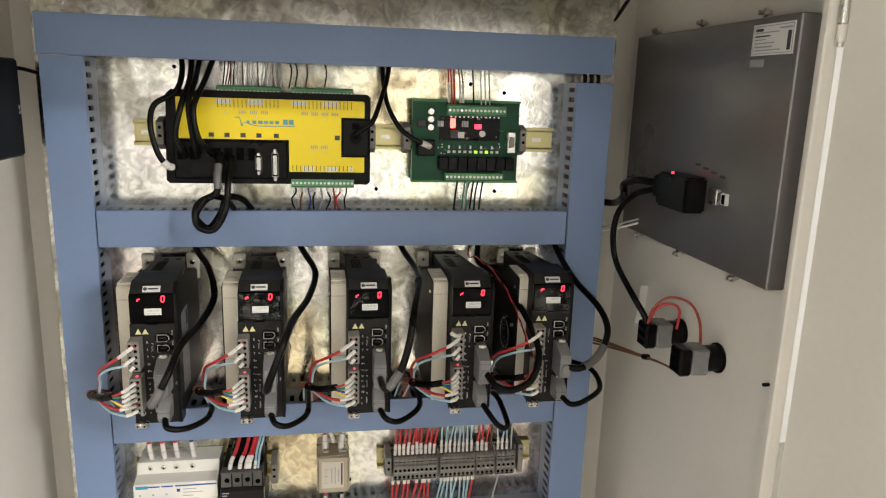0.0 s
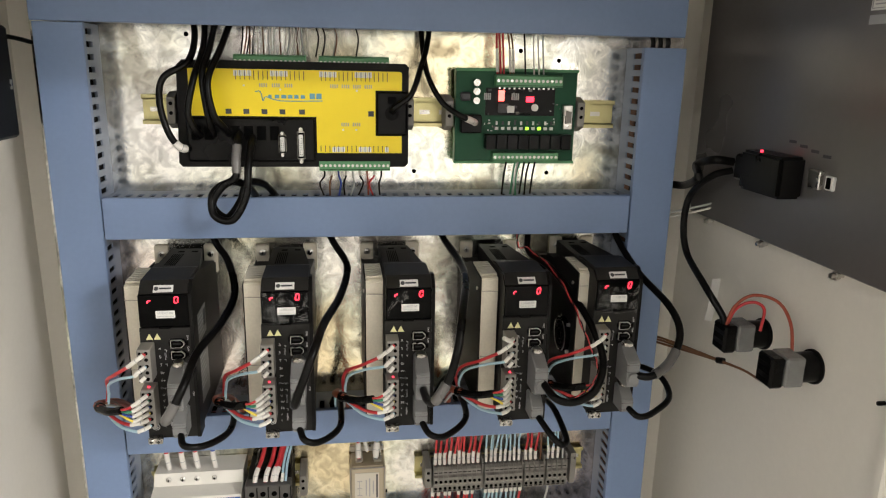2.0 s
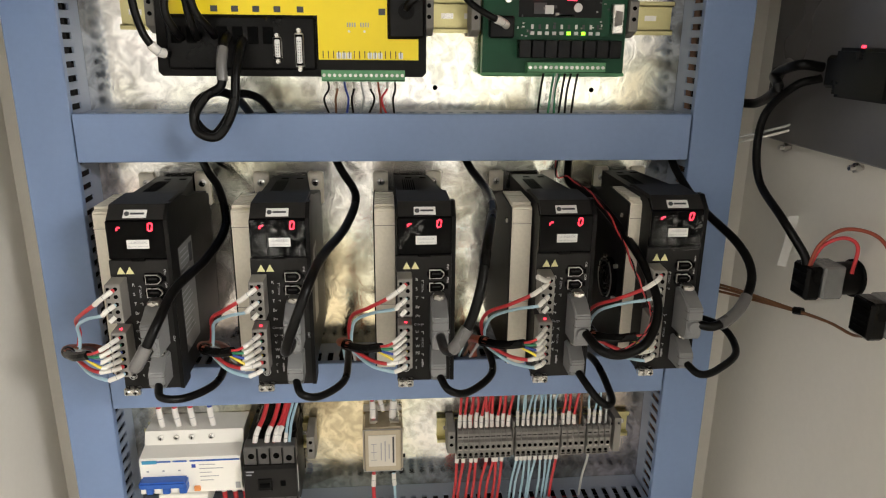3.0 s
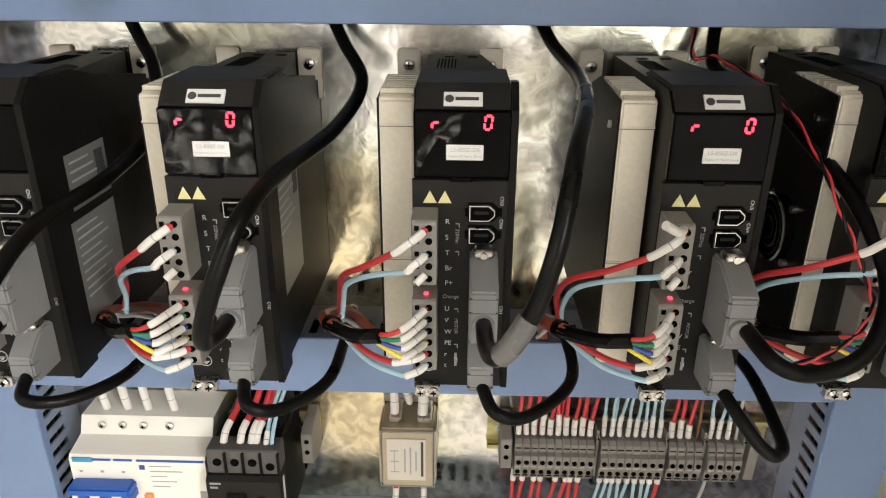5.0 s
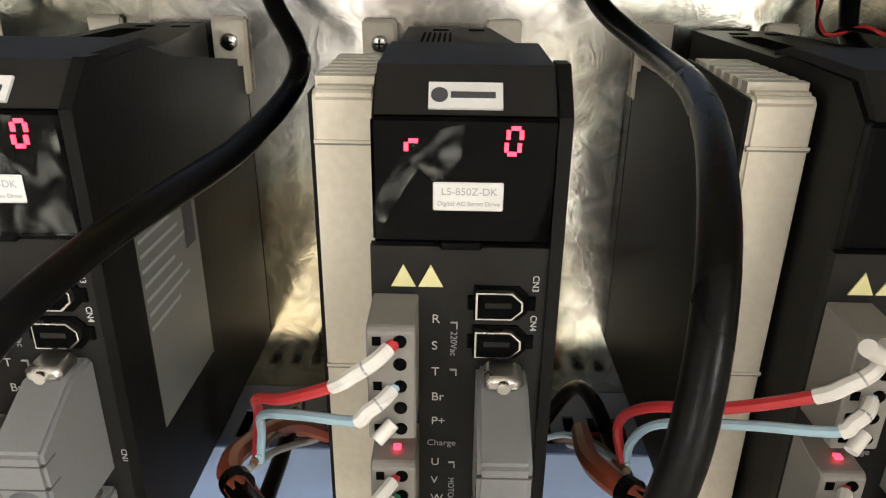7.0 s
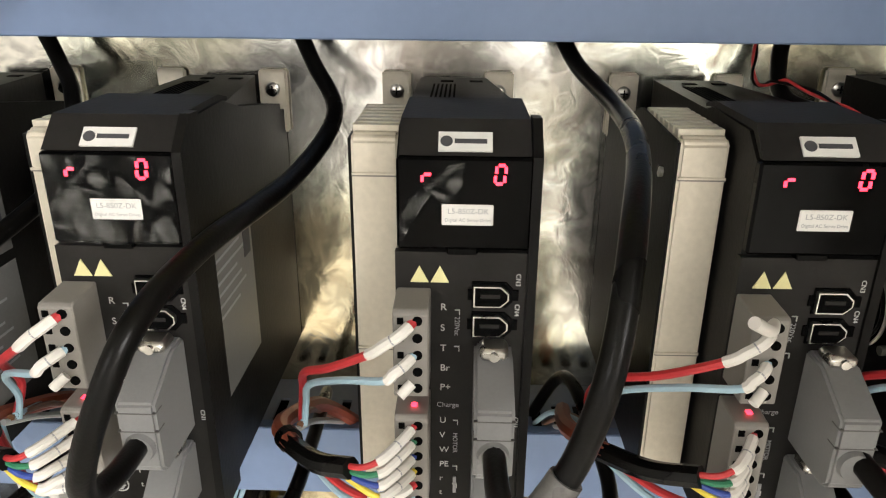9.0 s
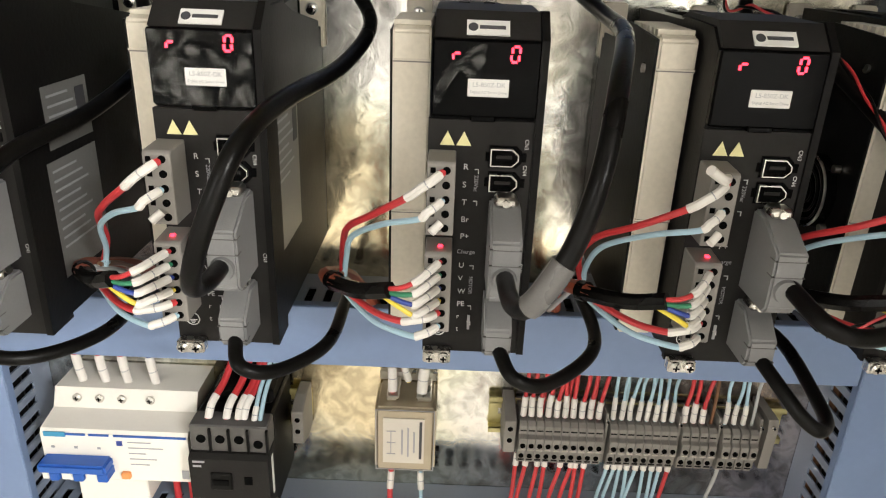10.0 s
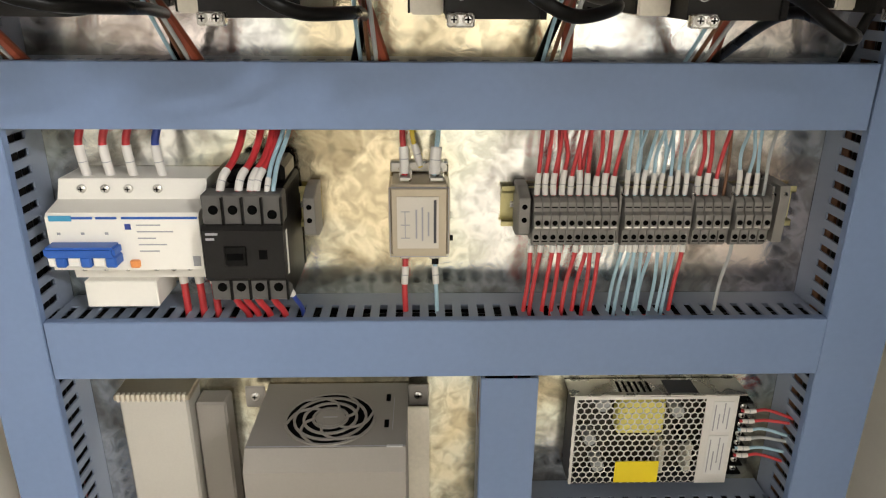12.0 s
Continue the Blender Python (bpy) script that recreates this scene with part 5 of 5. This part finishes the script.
for i, (x, m) in enumerate(zip(spots, tops)):
    dx = random.uniform(-0.004, 0.005)
    lead("terminal_wire", [(x + 0.004 + dx * 1.3, 1.0, 1.02), (x + 0.003 + dx, 0.999, 0.995), (x + 0.001 + random.uniform(-0.002, 0.003), 0.997, 0.975), (x + random.uniform(-0.0006, 0.0006), 0.995, 0.955), (x, 0.995, 0.94)],
         0.0017 if m is RED else 0.0014, m, "thin control wire with a white sleeve into a terminal", "wire", "control wires at the terminals",
         sleeves=((0.7 + random.uniform(-0.05, 0.05), 0.98, 0.0025 if m is RED else 0.0021, WHITE),) if i not in (21, 25) else ())
    if i in (2, 5, 8, 11, 14):
        lead("terminal_wire", [(x + 0.007, 1.002, 1.02), (x + 0.005 - dx, 1.002, 0.995), (x + 0.0035, 1.0, 0.97), (x + 0.002, 0.999, 0.94)], 0.0016 if m is RED else 0.0013, m, "thin control wire into a terminal", "wire", "control wires at the terminals")
for x, m in ((0.129, RED), (0.137, RED), (0.147, RED), (0.153, RED), (0.166, RED), (0.175, RED), (0.179, RED), (0.186, RED), (0.205, SKY), (0.211, SKY), (0.216, SKY), (0.222, SKY), (0.229, SKY), (0.236, SKY), (0.243, SKY), (0.249, SKY), (0.256, RED), (0.297, GREYW)):
    dx = random.uniform(-0.004, 0.002)
    lead("terminal_wire", [(x, 0.996, 0.903), (x - 0.001, 0.994, 0.89), (x - 0.004 + dx, 0.99, 0.868), (x - 0.007 + dx, 0.987, 0.845), (x - 0.007 + dx, 0.99, 0.825)],
         0.0018 if m is RED else 0.0015, m, "thin control wire from a terminal into the duct", "wire", "control wires at the terminals", sleeves=((0.0, 0.22, 0.0025, WHITE),) if m is not GREYW else ())

# ---- bottom bay: inverter, resistor, power supply ----
inv = thing("frequency_inverter", (-0.04, 0.97, 0.5), "warm grey frequency inverter with a round fan grille on top", "inverter")
bm = bmesh.new()
prism(bm, [(1.0235, 0.5), (0.918, 0.5), (0.914, 0.735), (0.926, 0.75), (1.0235, 0.75)], "x", -0.105, 0.0245)
part("body", bm, VFDG, inv)
cx, cy, zt = -0.041, 0.966, 0.75
bm = bmesh.new()
rod(bm, (cx, cy, zt - 0.001), (cx, cy, zt + 0.0004), 0.0385, 40)
part("fan_opening", bm, HOLE, inv)
for r in (0.0145, 0.0225, 0.0305, 0.038):
    bm = bmesh.new()
    for k in range(40):
        a, b = 2 * math.pi * k / 40, 2 * math.pi * (k + 1) / 40
        q = [(cx + rr * math.cos(t), cy + rr * math.sin(t)) for rr, t in ((r - 0.0011, a), (r + 0.0011, a), (r + 0.0011, b), (r - 0.0011, b))]
        prism(bm, q, "z", zt + 0.0005, zt + 0.002)
    part("grille_ring", bm, VFDG, inv)
for k in range(6):
    bm = bmesh.new()
    tube(bm, [(cx + r * math.cos(k * math.pi / 3 + s), cy + r * math.sin(k * math.pi / 3 + s), zt + 0.0012) for r, s in ((0.012, 0.0), (0.022, 0.35), (0.031, 0.8), (0.038, 1.3))], 0.0012, 6, 5)
    part("grille_arm", bm, VFDG, inv)
bm = bmesh.new()
rod(bm, (cx, cy, zt), (cx, cy, zt + 0.002), 0.0125, 28)
hub = part("fan_hub", bm, VFDG, inv)
part("hub_mark", bx(cx - 0.006, cx + 0.006, cy - 0.0005, cy + 0.0005, zt + 0.002, zt + 0.0023), INKGREY, hub)
part("lid_seam", bx(-0.104, 0.024, 0.9275, 0.9285, zt - 0.0002, zt + 0.0003), INKGREY, inv)
for y in (0.953, 0.993):
    part("latch_slot", bx(0.0055, 0.0095, y, y + 0.011, zt, zt + 0.0004), HOLE, inv)
part("latch_seam", bx(0.0125, 0.0131, 0.95, 0.998, zt, zt + 0.0004), INKGREY, inv)
part("latch_notch", bx(0.009, 0.022, 0.926, 0.9285, zt, zt + 0.0006), PRINT, inv)
part("side_wall", bx(0.0248, 0.044, 0.985, 0.9875, 0.5, 0.748), ALU, inv, "bare aluminium side flange")
part("side_wall", bx(0.0425, 0.044, 0.9875, 1.0235, 0.5, 0.748), ALU, inv, "bare aluminium side flange")
for xs in (0.034, -0.1135):
    bm = bmesh.new()
    box(bm, xs - 0.009, xs + 0.009, 1.003, 1.0055, 0.738, 0.76, 0.0012)
    part("mounting_tab", bm, VFDG, inv)
    screw(inv, xs, 1.003, 0.75, 0.004)

BOXALU = mat("brushed_aluminium_case", (0.58, 0.555, 0.5), 0.45, metal=0.5, var=0.08, scale=40, bump=0.03)
res = thing("braking_resistor", (-0.2, 1.0, 0.5), "silver aluminium-cased braking resistor standing upright", "resistor")
bm = bmesh.new()
box(bm, -0.229, -0.169, 0.988, 1.0235, 0.5, 0.757, 0.002)
part("case", bm, BOXALU, res)
for k in range(14):
    xs = -0.229 + k * 0.0044
    part("rib", bx(xs, xs + 0.0022, 0.9845, 0.9885, 0.7565, 0.764), ALU, res)
part("top_cap", bx(-0.232, -0.166, 0.985, 1.0235, 0.757, 0.763, 0.001), FILTERM, res)
bm = bmesh.new()
box(bm, -0.168, -0.14, 1.0, 1.0235, 0.5, 0.745, 0.002)
part("side_case", bm, VFDG, res)

psu = thing("power_supply", (0.25, 1.0, 0.655), "perforated metal power supply with a yellow warning label", "power supply")
px0, px1, pz0, pz1, py = 0.176, 0.3265, 0.6555, 0.7515, 0.9945
bm = bmesh.new()
box(bm, px0, px1, 1.0215, 1.0235, pz0, pz1)
box(bm, px0, px0 + 0.001, py, 1.0215, pz0, pz1)
box(bm, px0, px1, py, 1.0215, pz0, pz0 + 0.001)
# Bare metal coloured dark for the shade under the cover; board darkened too.
part("chassis", bm, INK, psu, "metal chassis with its inner shade coloured dark")
bm = bmesh.new()
box(bm, px0 - 0.004, px1 + 0.008, py, 1.0235, pz1, pz1 + 0.0012)
lid = part("top_flange", bm, STEEL, psu, "bright folded top flange")
for k in range(6):
    part("vent_slot", bx(0.218 + k * 0.0055, 0.2205 + k * 0.0055, 1.0, 1.018, pz1 + 0.001, pz1 + 0.0015), HOLE, lid)
part("window", bx(0.262, 0.29, 0.998, 1.02, pz1 + 0.001, pz1 + 0.0016), INK, lid)
part("board", bx(px0 + 0.001, px1, 1.019, 1.0213, pz0 + 0.001, pz1), mat("brown_board", (0.035, 0.028, 0.015), 0.5, var=0.2, scale=80), psu)
# the cover: a sheet of six-sided holes
bm = bmesh.new()
hexw, rh = 0.0068, 0.0033
u = hexw
vpitch = hexw * 0.866
mx1 = px1 - 0.0285
row = 0
z = pz0 + 0.004
while z < pz1 - 0.003:
    x = px0 + 0.003 + (u / 2 if row % 2 else 0)
    while x < mx1:
        outer = [(x + u / math.sqrt(3) * math.sin(a), z + u / math.sqrt(3) * math.cos(a)) for a in [k * math.pi / 3 for k in range(6)]]
        inner = [(x + rh * 1.02 * math.sin(a), z + rh * 1.02 * math.cos(a)) for a in [k * math.pi / 3 for k in range(6)]]
        vo = [bm.verts.new((a, py, b)) for a, b in outer]
        vi = [bm.verts.new((a, py, b)) for a, b in inner]
        vb = [bm.verts.new((a, py + 0.001, b)) for a, b in inner]
        for k in range(6):
            j = (k + 1) % 6
            bm.faces.new((vo[k], vo[j], vi[j], vi[k]))
            bm.faces.new((vi[k], vi[j], vb[j], vb[k]))
        x += u
    z += vpitch
    row += 1
BRIGHT = mat("bright_sheet_metal", (0.72, 0.7, 0.66), 0.42, metal=0.6, var=0.08, scale=60, bump=0.03)
me = part("perforated_cover", bm, BRIGHT, psu, "perforated bright metal cover")
bm = bmesh.new()
box(bm, mx1 - 0.001, px1, py - 0.0006, py + 0.0006, pz0, pz1)
box(bm, px0, px0 + 0.0025, py - 0.0006, py + 0.0006, pz0, pz1)
box(bm, px0, px1, py - 0.0007, py + 0.0006, pz1 - 0.0028, pz1)
part("cover_frame", bm, BRIGHT, psu)
for z0, z1 in ((0.713, 0.746), (0.666, 0.709)):
    lb = part("data_label", bx(mx1 + 0.006, px1 - 0.004, py - 0.0011, py - 0.0005, z0, z1), PAPER, psu, "printed data label")
    for k, (u0, u1) in enumerate(((0.05, 0.9), (0.1, 0.6), (0.3, 0.95), (0.1, 0.8))):
        part("print_bar", bx(mx1 + 0.0078 + k * 0.0042, mx1 + 0.0088 + k * 0.0042, py - 0.0014, py - 0.001, z0 + (z1 - z0) * u0, z0 + (z1 - z0) * u1), INKGREY, lb)
part("warning_label", bx(0.219, 0.2605, py - 0.0012, py - 0.0004, 0.6575, 0.681), YELLOW, psu, "yellow warning label")
bm = bmesh.new()
box(bm, 0.219, 0.263, 1.0, 1.018, 0.707, 0.744, 0.002)
tr = part("transformer", bm, mat("cream_tape", (0.85, 0.76, 0.2), 0.5, var=0.08, scale=60), psu, "yellow-taped transformer behind the cover")
for xs, zz, r in ((0.205, 0.738, 0.007), (0.195, 0.7, 0.006), (0.205, 0.67, 0.006), (0.275, 0.73, 0.006), (0.283, 0.7, 0.005)):
    bm = bmesh.new()
    rod(bm, (xs, 1.001, zz), (xs, 1.019, zz), r, 14)
    part("capacitor", bm, GREYW if r > 0.0055 else BLACK, psu, smooth=True)
for xs in (0.262, 0.288):
    part("heat_bar", bx(xs, xs + 0.005, 1.0, 1.018, 0.662, 0.695), ALU, psu)
bm = bmesh.new()
box(bm, px1, px1 + 0.012, 1.0, 1.022, 0.66, 0.745, 0.001)
tbk = part("terminal_bar", bm, BLACK, psu, "black screw terminal bar")
for k in range(9):
    part("terminal_wall", bx(px1 + 0.001, px1 + 0.016, 0.9975, 1.018, 0.662 + k * 0.0098, 0.6636 + k * 0.0098), BLACK, tbk)
    if k < 8:
        screw(tbk, px1 + 0.008, 1.0005, 0.6685 + k * 0.0098, 0.003)
for z, m in ((0.733, RED), (0.722, RED), (0.7125, SKY), (0.692, SKY), (0.684, RED), (0.703, GREYW)):
    lead("supply_lead", [(px1 + 0.006, 0.998, z), (px1 + 0.016, 0.997, z), (px1 + 0.03, 0.997, z + 0.001), (0.378, 0.99, z + random.uniform(-0.004, 0.002))], 0.0015, m, "thin supply wire with a white sleeve into the side duct", "wire", "power supply wires",
         sleeves=((0.08, 0.42, 0.0021, WHITE),))

# ---- on the cabinet walls ----
gb = thing("grey_control_box", (XR, 0.85, 1.44), "flat grey painted steel box screwed to the cabinet wall", "control box")
FX = 0.483
bm = bmesh.new()
box(bm, FX, XR - 0.0005, 0.652, 1.02, 1.298, 1.58, 0.0014)
part("cover", bm, BOXGREY, gb)
for y in (0.737, 0.868, 0.994):
    for z in (1.588, 1.289):
        bm = bmesh.new()
        rod(bm, (XR, y, z), (XR - 0.014, y, z), 0.0028, 10)
        st = part("stud", bm, STEEL, gb)
        bm = bmesh.new()
        rod(bm, (XR - 0.005, y, z), (XR - 0.009, y, z), 0.005, 6)
        part("nut", bm, STEEL, st)
lb = part("data_label", bx(FX - 0.0007, FX + 0.0001, 0.66, 0.73, 1.541, 1.573), PAPER, gb, "white printed data label")
for z in (1.5425, 1.5705):
    part("border", bx(FX - 0.001, FX - 0.0005, 0.6615, 0.7285, z, z + 0.0007), INKGREY, lb)
for y in (0.6615, 0.7278):
    part("border", bx(FX - 0.001, FX - 0.0005, y, y + 0.0007, 1.5425, 1.571), INKGREY, lb)
for k, (w, t) in enumerate(((0.013, 0.0028), (0.04, 0.0012), (0.026, 0.0014), (0.018, 0.0012), (0.034, 0.0012), (0.03, 0.0016), (0.044, 0.0012))):
    part("print_bar", bx(FX - 0.001, FX - 0.0005, 0.725 - w, 0.725, 1.5685 - k * 0.0036 - t, 1.5685 - k * 0.0036), INK if k in (0, 2) else INKGREY, lb)
part("print_bar", bx(FX - 0.001, FX - 0.0005, 0.664, 0.684, 1.5665, 1.5682), INKGREY, lb)
part("code_block", bx(FX - 0.001, FX - 0.0005, 0.6645, 0.67, 1.545, 1.564), INK, lb)
part("small_label", bx(FX - 0.0007, FX + 0.0001, 0.706, 0.73, 1.529, 1.537), INKGREY, gb)
for k in range(4):
    y = 0.815 - k * 0.019
    part("port_legend", bx(FX - 0.0003, FX + 0.0001, y - 0.006, y + 0.006, 1.413 - 0.003 * k, 1.416 - 0.003 * k), INK, gb)
part("network_port", bx(FX - 0.005, FX + 0.0005, 0.758, 0.776, 1.372, 1.391, 0.001), STEEL, gb, "metal socket")
part("usb_port", bx(FX - 0.004, FX + 0.0005, 0.739, 0.751, 1.374, 1.388, 0.001), PAPER, gb, "pale socket")
part("usb_opening", bx(FX - 0.0046, FX - 0.0038, 0.742, 0.748, 1.3755, 1.3865), HOLE, gb)

ad = thing("black_plug", (0.47, 0.82, 1.38), "black cable plug with a small red lamp on the grey box", "plug")
bm = bmesh.new()
box(bm, 0.454, FX - 0.0003, 0.787, 0.862, 1.357, 1.401, 0.003, 2)
part("shell", bm, BLACK, ad, smooth=True)
part("shell_step", bx(0.458, FX - 0.0003, 0.86, 0.882, 1.364, 1.394, 0.003), BLACK, ad)
bm = bmesh.new()
rod(bm, (0.46, 0.833, 1.4), (0.46, 0.833, 1.4035), 0.0018, 8)
part("red_lamp", bm, LEDR, ad, "small red lamp")
GW = "wiring on the cabinet wall"
lead("wall_cable", [(0.436, 1.0, 1.339), (0.448, 0.975, 1.341), (0.4333, 0.9141, 1.3609), (0.446, 0.945, 1.372), (0.4429, 0.8997, 1.3839), (0.4649, 0.8949, 1.382)], 0.005, BLACK, "black cable from the duct to the black plug", group=GW)
lead("wall_cable", [(0.4668, 0.8978, 1.3715), (0.4458, 0.9045, 1.3638), (0.44, 0.94, 1.335), (0.432, 0.935, 1.3), (0.438, 0.93, 1.262), (0.4362, 0.8758, 1.2365), (0.4486, 0.8519, 1.2078), (0.4506, 0.8471, 1.1973)], 0.0042, BLACK, "black cable hanging from the plug to the push button", group=GW)
for d in (0.0, 0.006):
    lead("wall_wire", [(0.425, 1.0, 1.29 + d), (0.455, 0.985, 1.3 + d), (0.488, 0.962, 1.315 + d), (0.497, 0.935, 1.332 + d), (0.494, 0.92, 1.354)], 0.0015, GREYW if d else WHITE, "thin pale wire to the black plug", "wire", GW)


def push_button(y, z, label):
    """The back of a push button: round collar on the wall, clear block, black contact block."""
    ob = thing("push_button_switch", (XR, y, z), label, "switch", "push button switches")
    bm = bmesh.new()
    rod(bm, (XR, y, z), (XR - 0.022, y, z), 0.0165, 24)
    part("collar", bm, BLACK, ob, smooth=True)
    bm = bmesh.new()
    rod(bm, (XR - 0.0005, y, z), (XR - 0.003, y, z), 0.019, 24)
    part("ring_nut", bm, DARK, ob, smooth=True)
    bm = bmesh.new()
    box(bm, XR - 0.042, XR - 0.02, y - 0.0155, y + 0.0155, z - 0.0165, z + 0.0165, 0.002)
    mid = part("clear_block", bm, mat("cloudy_plastic", (0.2, 0.2, 0.195), 0.25, var=0.35, scale=120, bump=0.2), ob, "cloudy clear contact block")
    for dy in (-0.007, 0.007):
        screw(mid, XR - 0.042, y + dy, z + 0.009, 0.003, "x")
    bm = bmesh.new()
    box(bm, XR - 0.058, XR - 0.042, y - 0.014, y + 0.014, z - 0.018, z + 0.016, 0.0025)
    part("contact_block", bm, BLACK, ob)
    for dz in (-0.012, 0.0, 0.012):
        part("terminal_slot", bx(XR - 0.0585, XR - 0.0575, y - 0.01, y + 0.01, z + dz - 0.003, z + dz + 0.003), HOLE, ob)
    return ob


push_button(0.85, 1.182, "black push button switch wired on the cabinet wall")
push_button(0.757, 1.181, "black push button switch with a round collar")
bm = bmesh.new()
prism(bm, [(0.488, 1.16), (0.499, 1.158), (0.5035, 1.188), (0.5048, 1.218), (0.4925, 1.218), (0.4925, 1.19)], "y", 0.957, 0.9578)
part("paper_tag", bm, PAPER, None)
tag = bpy.data.objects["paper_tag"]
tagged(tag, "narrow bent white paper tag behind the push button", "tag")
lead("wall_wire", [(0.4506, 0.8442, 1.1935), (0.4563, 0.8404, 1.2203), (0.4716, 0.8308, 1.2375), (0.4888, 0.8088, 1.2365), (0.4927, 0.7868, 1.2174), (0.485, 0.7657, 1.1858)], 0.0018, mat("red_brown_wire", (0.32, 0.06, 0.03), 0.45, var=0.1, scale=60), "red wire bridging the two push buttons", "wire", GW)
lead("wall_wire", [(0.4525, 0.8461, 1.1935), (0.4601, 0.8423, 1.2174), (0.4745, 0.8346, 1.2279), (0.4879, 0.8308, 1.2203), (0.4869, 0.8308, 1.1935)], 0.0018, RED, "red wire looped over the push button", "wire", GW)
for d in (0.0, 0.005, 0.009):
    lead("wall_wire", [(0.42, 1.0, 1.12 + d), (0.44, 0.95, 1.127 + d * 0.8), (0.466, 0.89, 1.134 + d * 0.2), (0.484, 0.85, 1.136), (0.49, 0.82, 1.135), (0.486, 0.8, 1.142)], 0.0015, BROWN, "thin brown wire from the duct to the push buttons", "wire", GW)
bm = bmesh.new()
tie = thing("cable_tie", (0.472, 0.88, 1.136), "small black cable tie on the brown wires", "cable tie")
rod(bm, (0.47, 0.884, 1.1345), (0.474, 0.876, 1.1365), 0.0042, 10)
part("loop", bm, BLACK, tie)
lead("wall_wire", [(0.4, 1.0, 1.53), (0.428, 1.028, 1.577), (0.452, 1.025, 1.612), (0.475, 1.01, 1.66), (0.5, 1.0, 1.72)], 0.0028, BLACK, "thin black cable rising behind the top duct", "cable", GW)
for dx in (0.0, 0.01, 0.02):
    lead("duct_wire", [(0.39 + dx, 0.99, 1.5), (0.392 + dx, 0.985, 1.517), (0.388 + dx, 0.99, 1.535)], 0.003, BLACK, "black wire crossing between two ducts", "wire", "wires between the ducts")

# black box on the other wall
bk = thing("black_terminal_box", (XL, 0.87, 1.455), "flat black plastic box on the cabinet wall", "box")
bm = bmesh.new()
box(bm, XL + 0.0005, -0.333, 0.79, 0.94, 1.402, 1.516, 0.003)
part("shell", bm, DARK, bk)
part("latch", bx(-0.3335, -0.332, 0.93, 0.934, 1.452, 1.462), STEEL, bk)
lead("wall_cable", [(-0.345, 0.935, 1.505), (-0.338, 0.96, 1.505), (-0.326, 0.99, 1.5), (-0.3, 1.0, 1.495)], 0.0025, BLACK, "black cable from the black box into the duct", group=GW)

# plate fixings and rivet holes
for x, z in ((0.053, 1.592), (0.41, 1.592), (-0.304, 1.59)):
    bt = thing("fixing_bolt", (x, PANEL, z), "zinc-plated bolt with washer holding the plate", "bolt", "plate bolts")
    bm = bmesh.new()
    rod(bm, (x, PANEL, z), (x, PANEL - 0.0015, z), 0.0085, 20)
    part("washer", bm, STEEL, bt, smooth=True)
    bm = bmesh.new()
    rod(bm, (x, PANEL - 0.0015, z), (x, PANEL - 0.0065, z), 0.0058, 6)
    part("nut", bm, STEEL, bt)
    bm = bmesh.new()
    rod(bm, (x, PANEL - 0.0065, z), (x, PANEL - 0.013, z), 0.0032, 12)
    part("thread", bm, STEEL, bt)
for x, z in ((0.277, 1.35), (0.285, 1.494), (-0.172, 1.515), (0.2345, 1.505), (0.1, 1.352)):
    bm = bmesh.new()
    rod(bm, (x, PANEL - 0.0003, z), (x, PANEL + 0.0004, z), 0.0028, 14)
    tagged(part("drill_hole", bm, HOLE), "small empty hole drilled in the mounting plate", "hole", "drill holes")
for y, z in ((0.656, 1.189),):
    bm = bmesh.new()
    rod(bm, (XR, y, z), (XR - 0.007, y, z), 0.0022, 8)
    tagged(part("wall_screw", bm, DARK), "small screw end through the cabinet wall", "screw", "wall screws")
hg = thing("door_hinge", (XR + 0.001, YF - 0.016, 1.56), "steel barrel hinge of the cabinet door", "hinge")
for name, z0, z1, r, m in (("foot", 1.546, 1.551, 0.0034, STEEL), ("lower_knuckle", 1.551, 1.5665, 0.0045, CREAM), ("upper_knuckle", 1.5672, 1.6, 0.0045, STEEL)):
    bm = bmesh.new()
    rod(bm, (XR + 0.001, YF - 0.0155, z0), (XR + 0.001, YF - 0.0155, z1), r, 14)
    part(name, bm, m, hg, smooth=True)
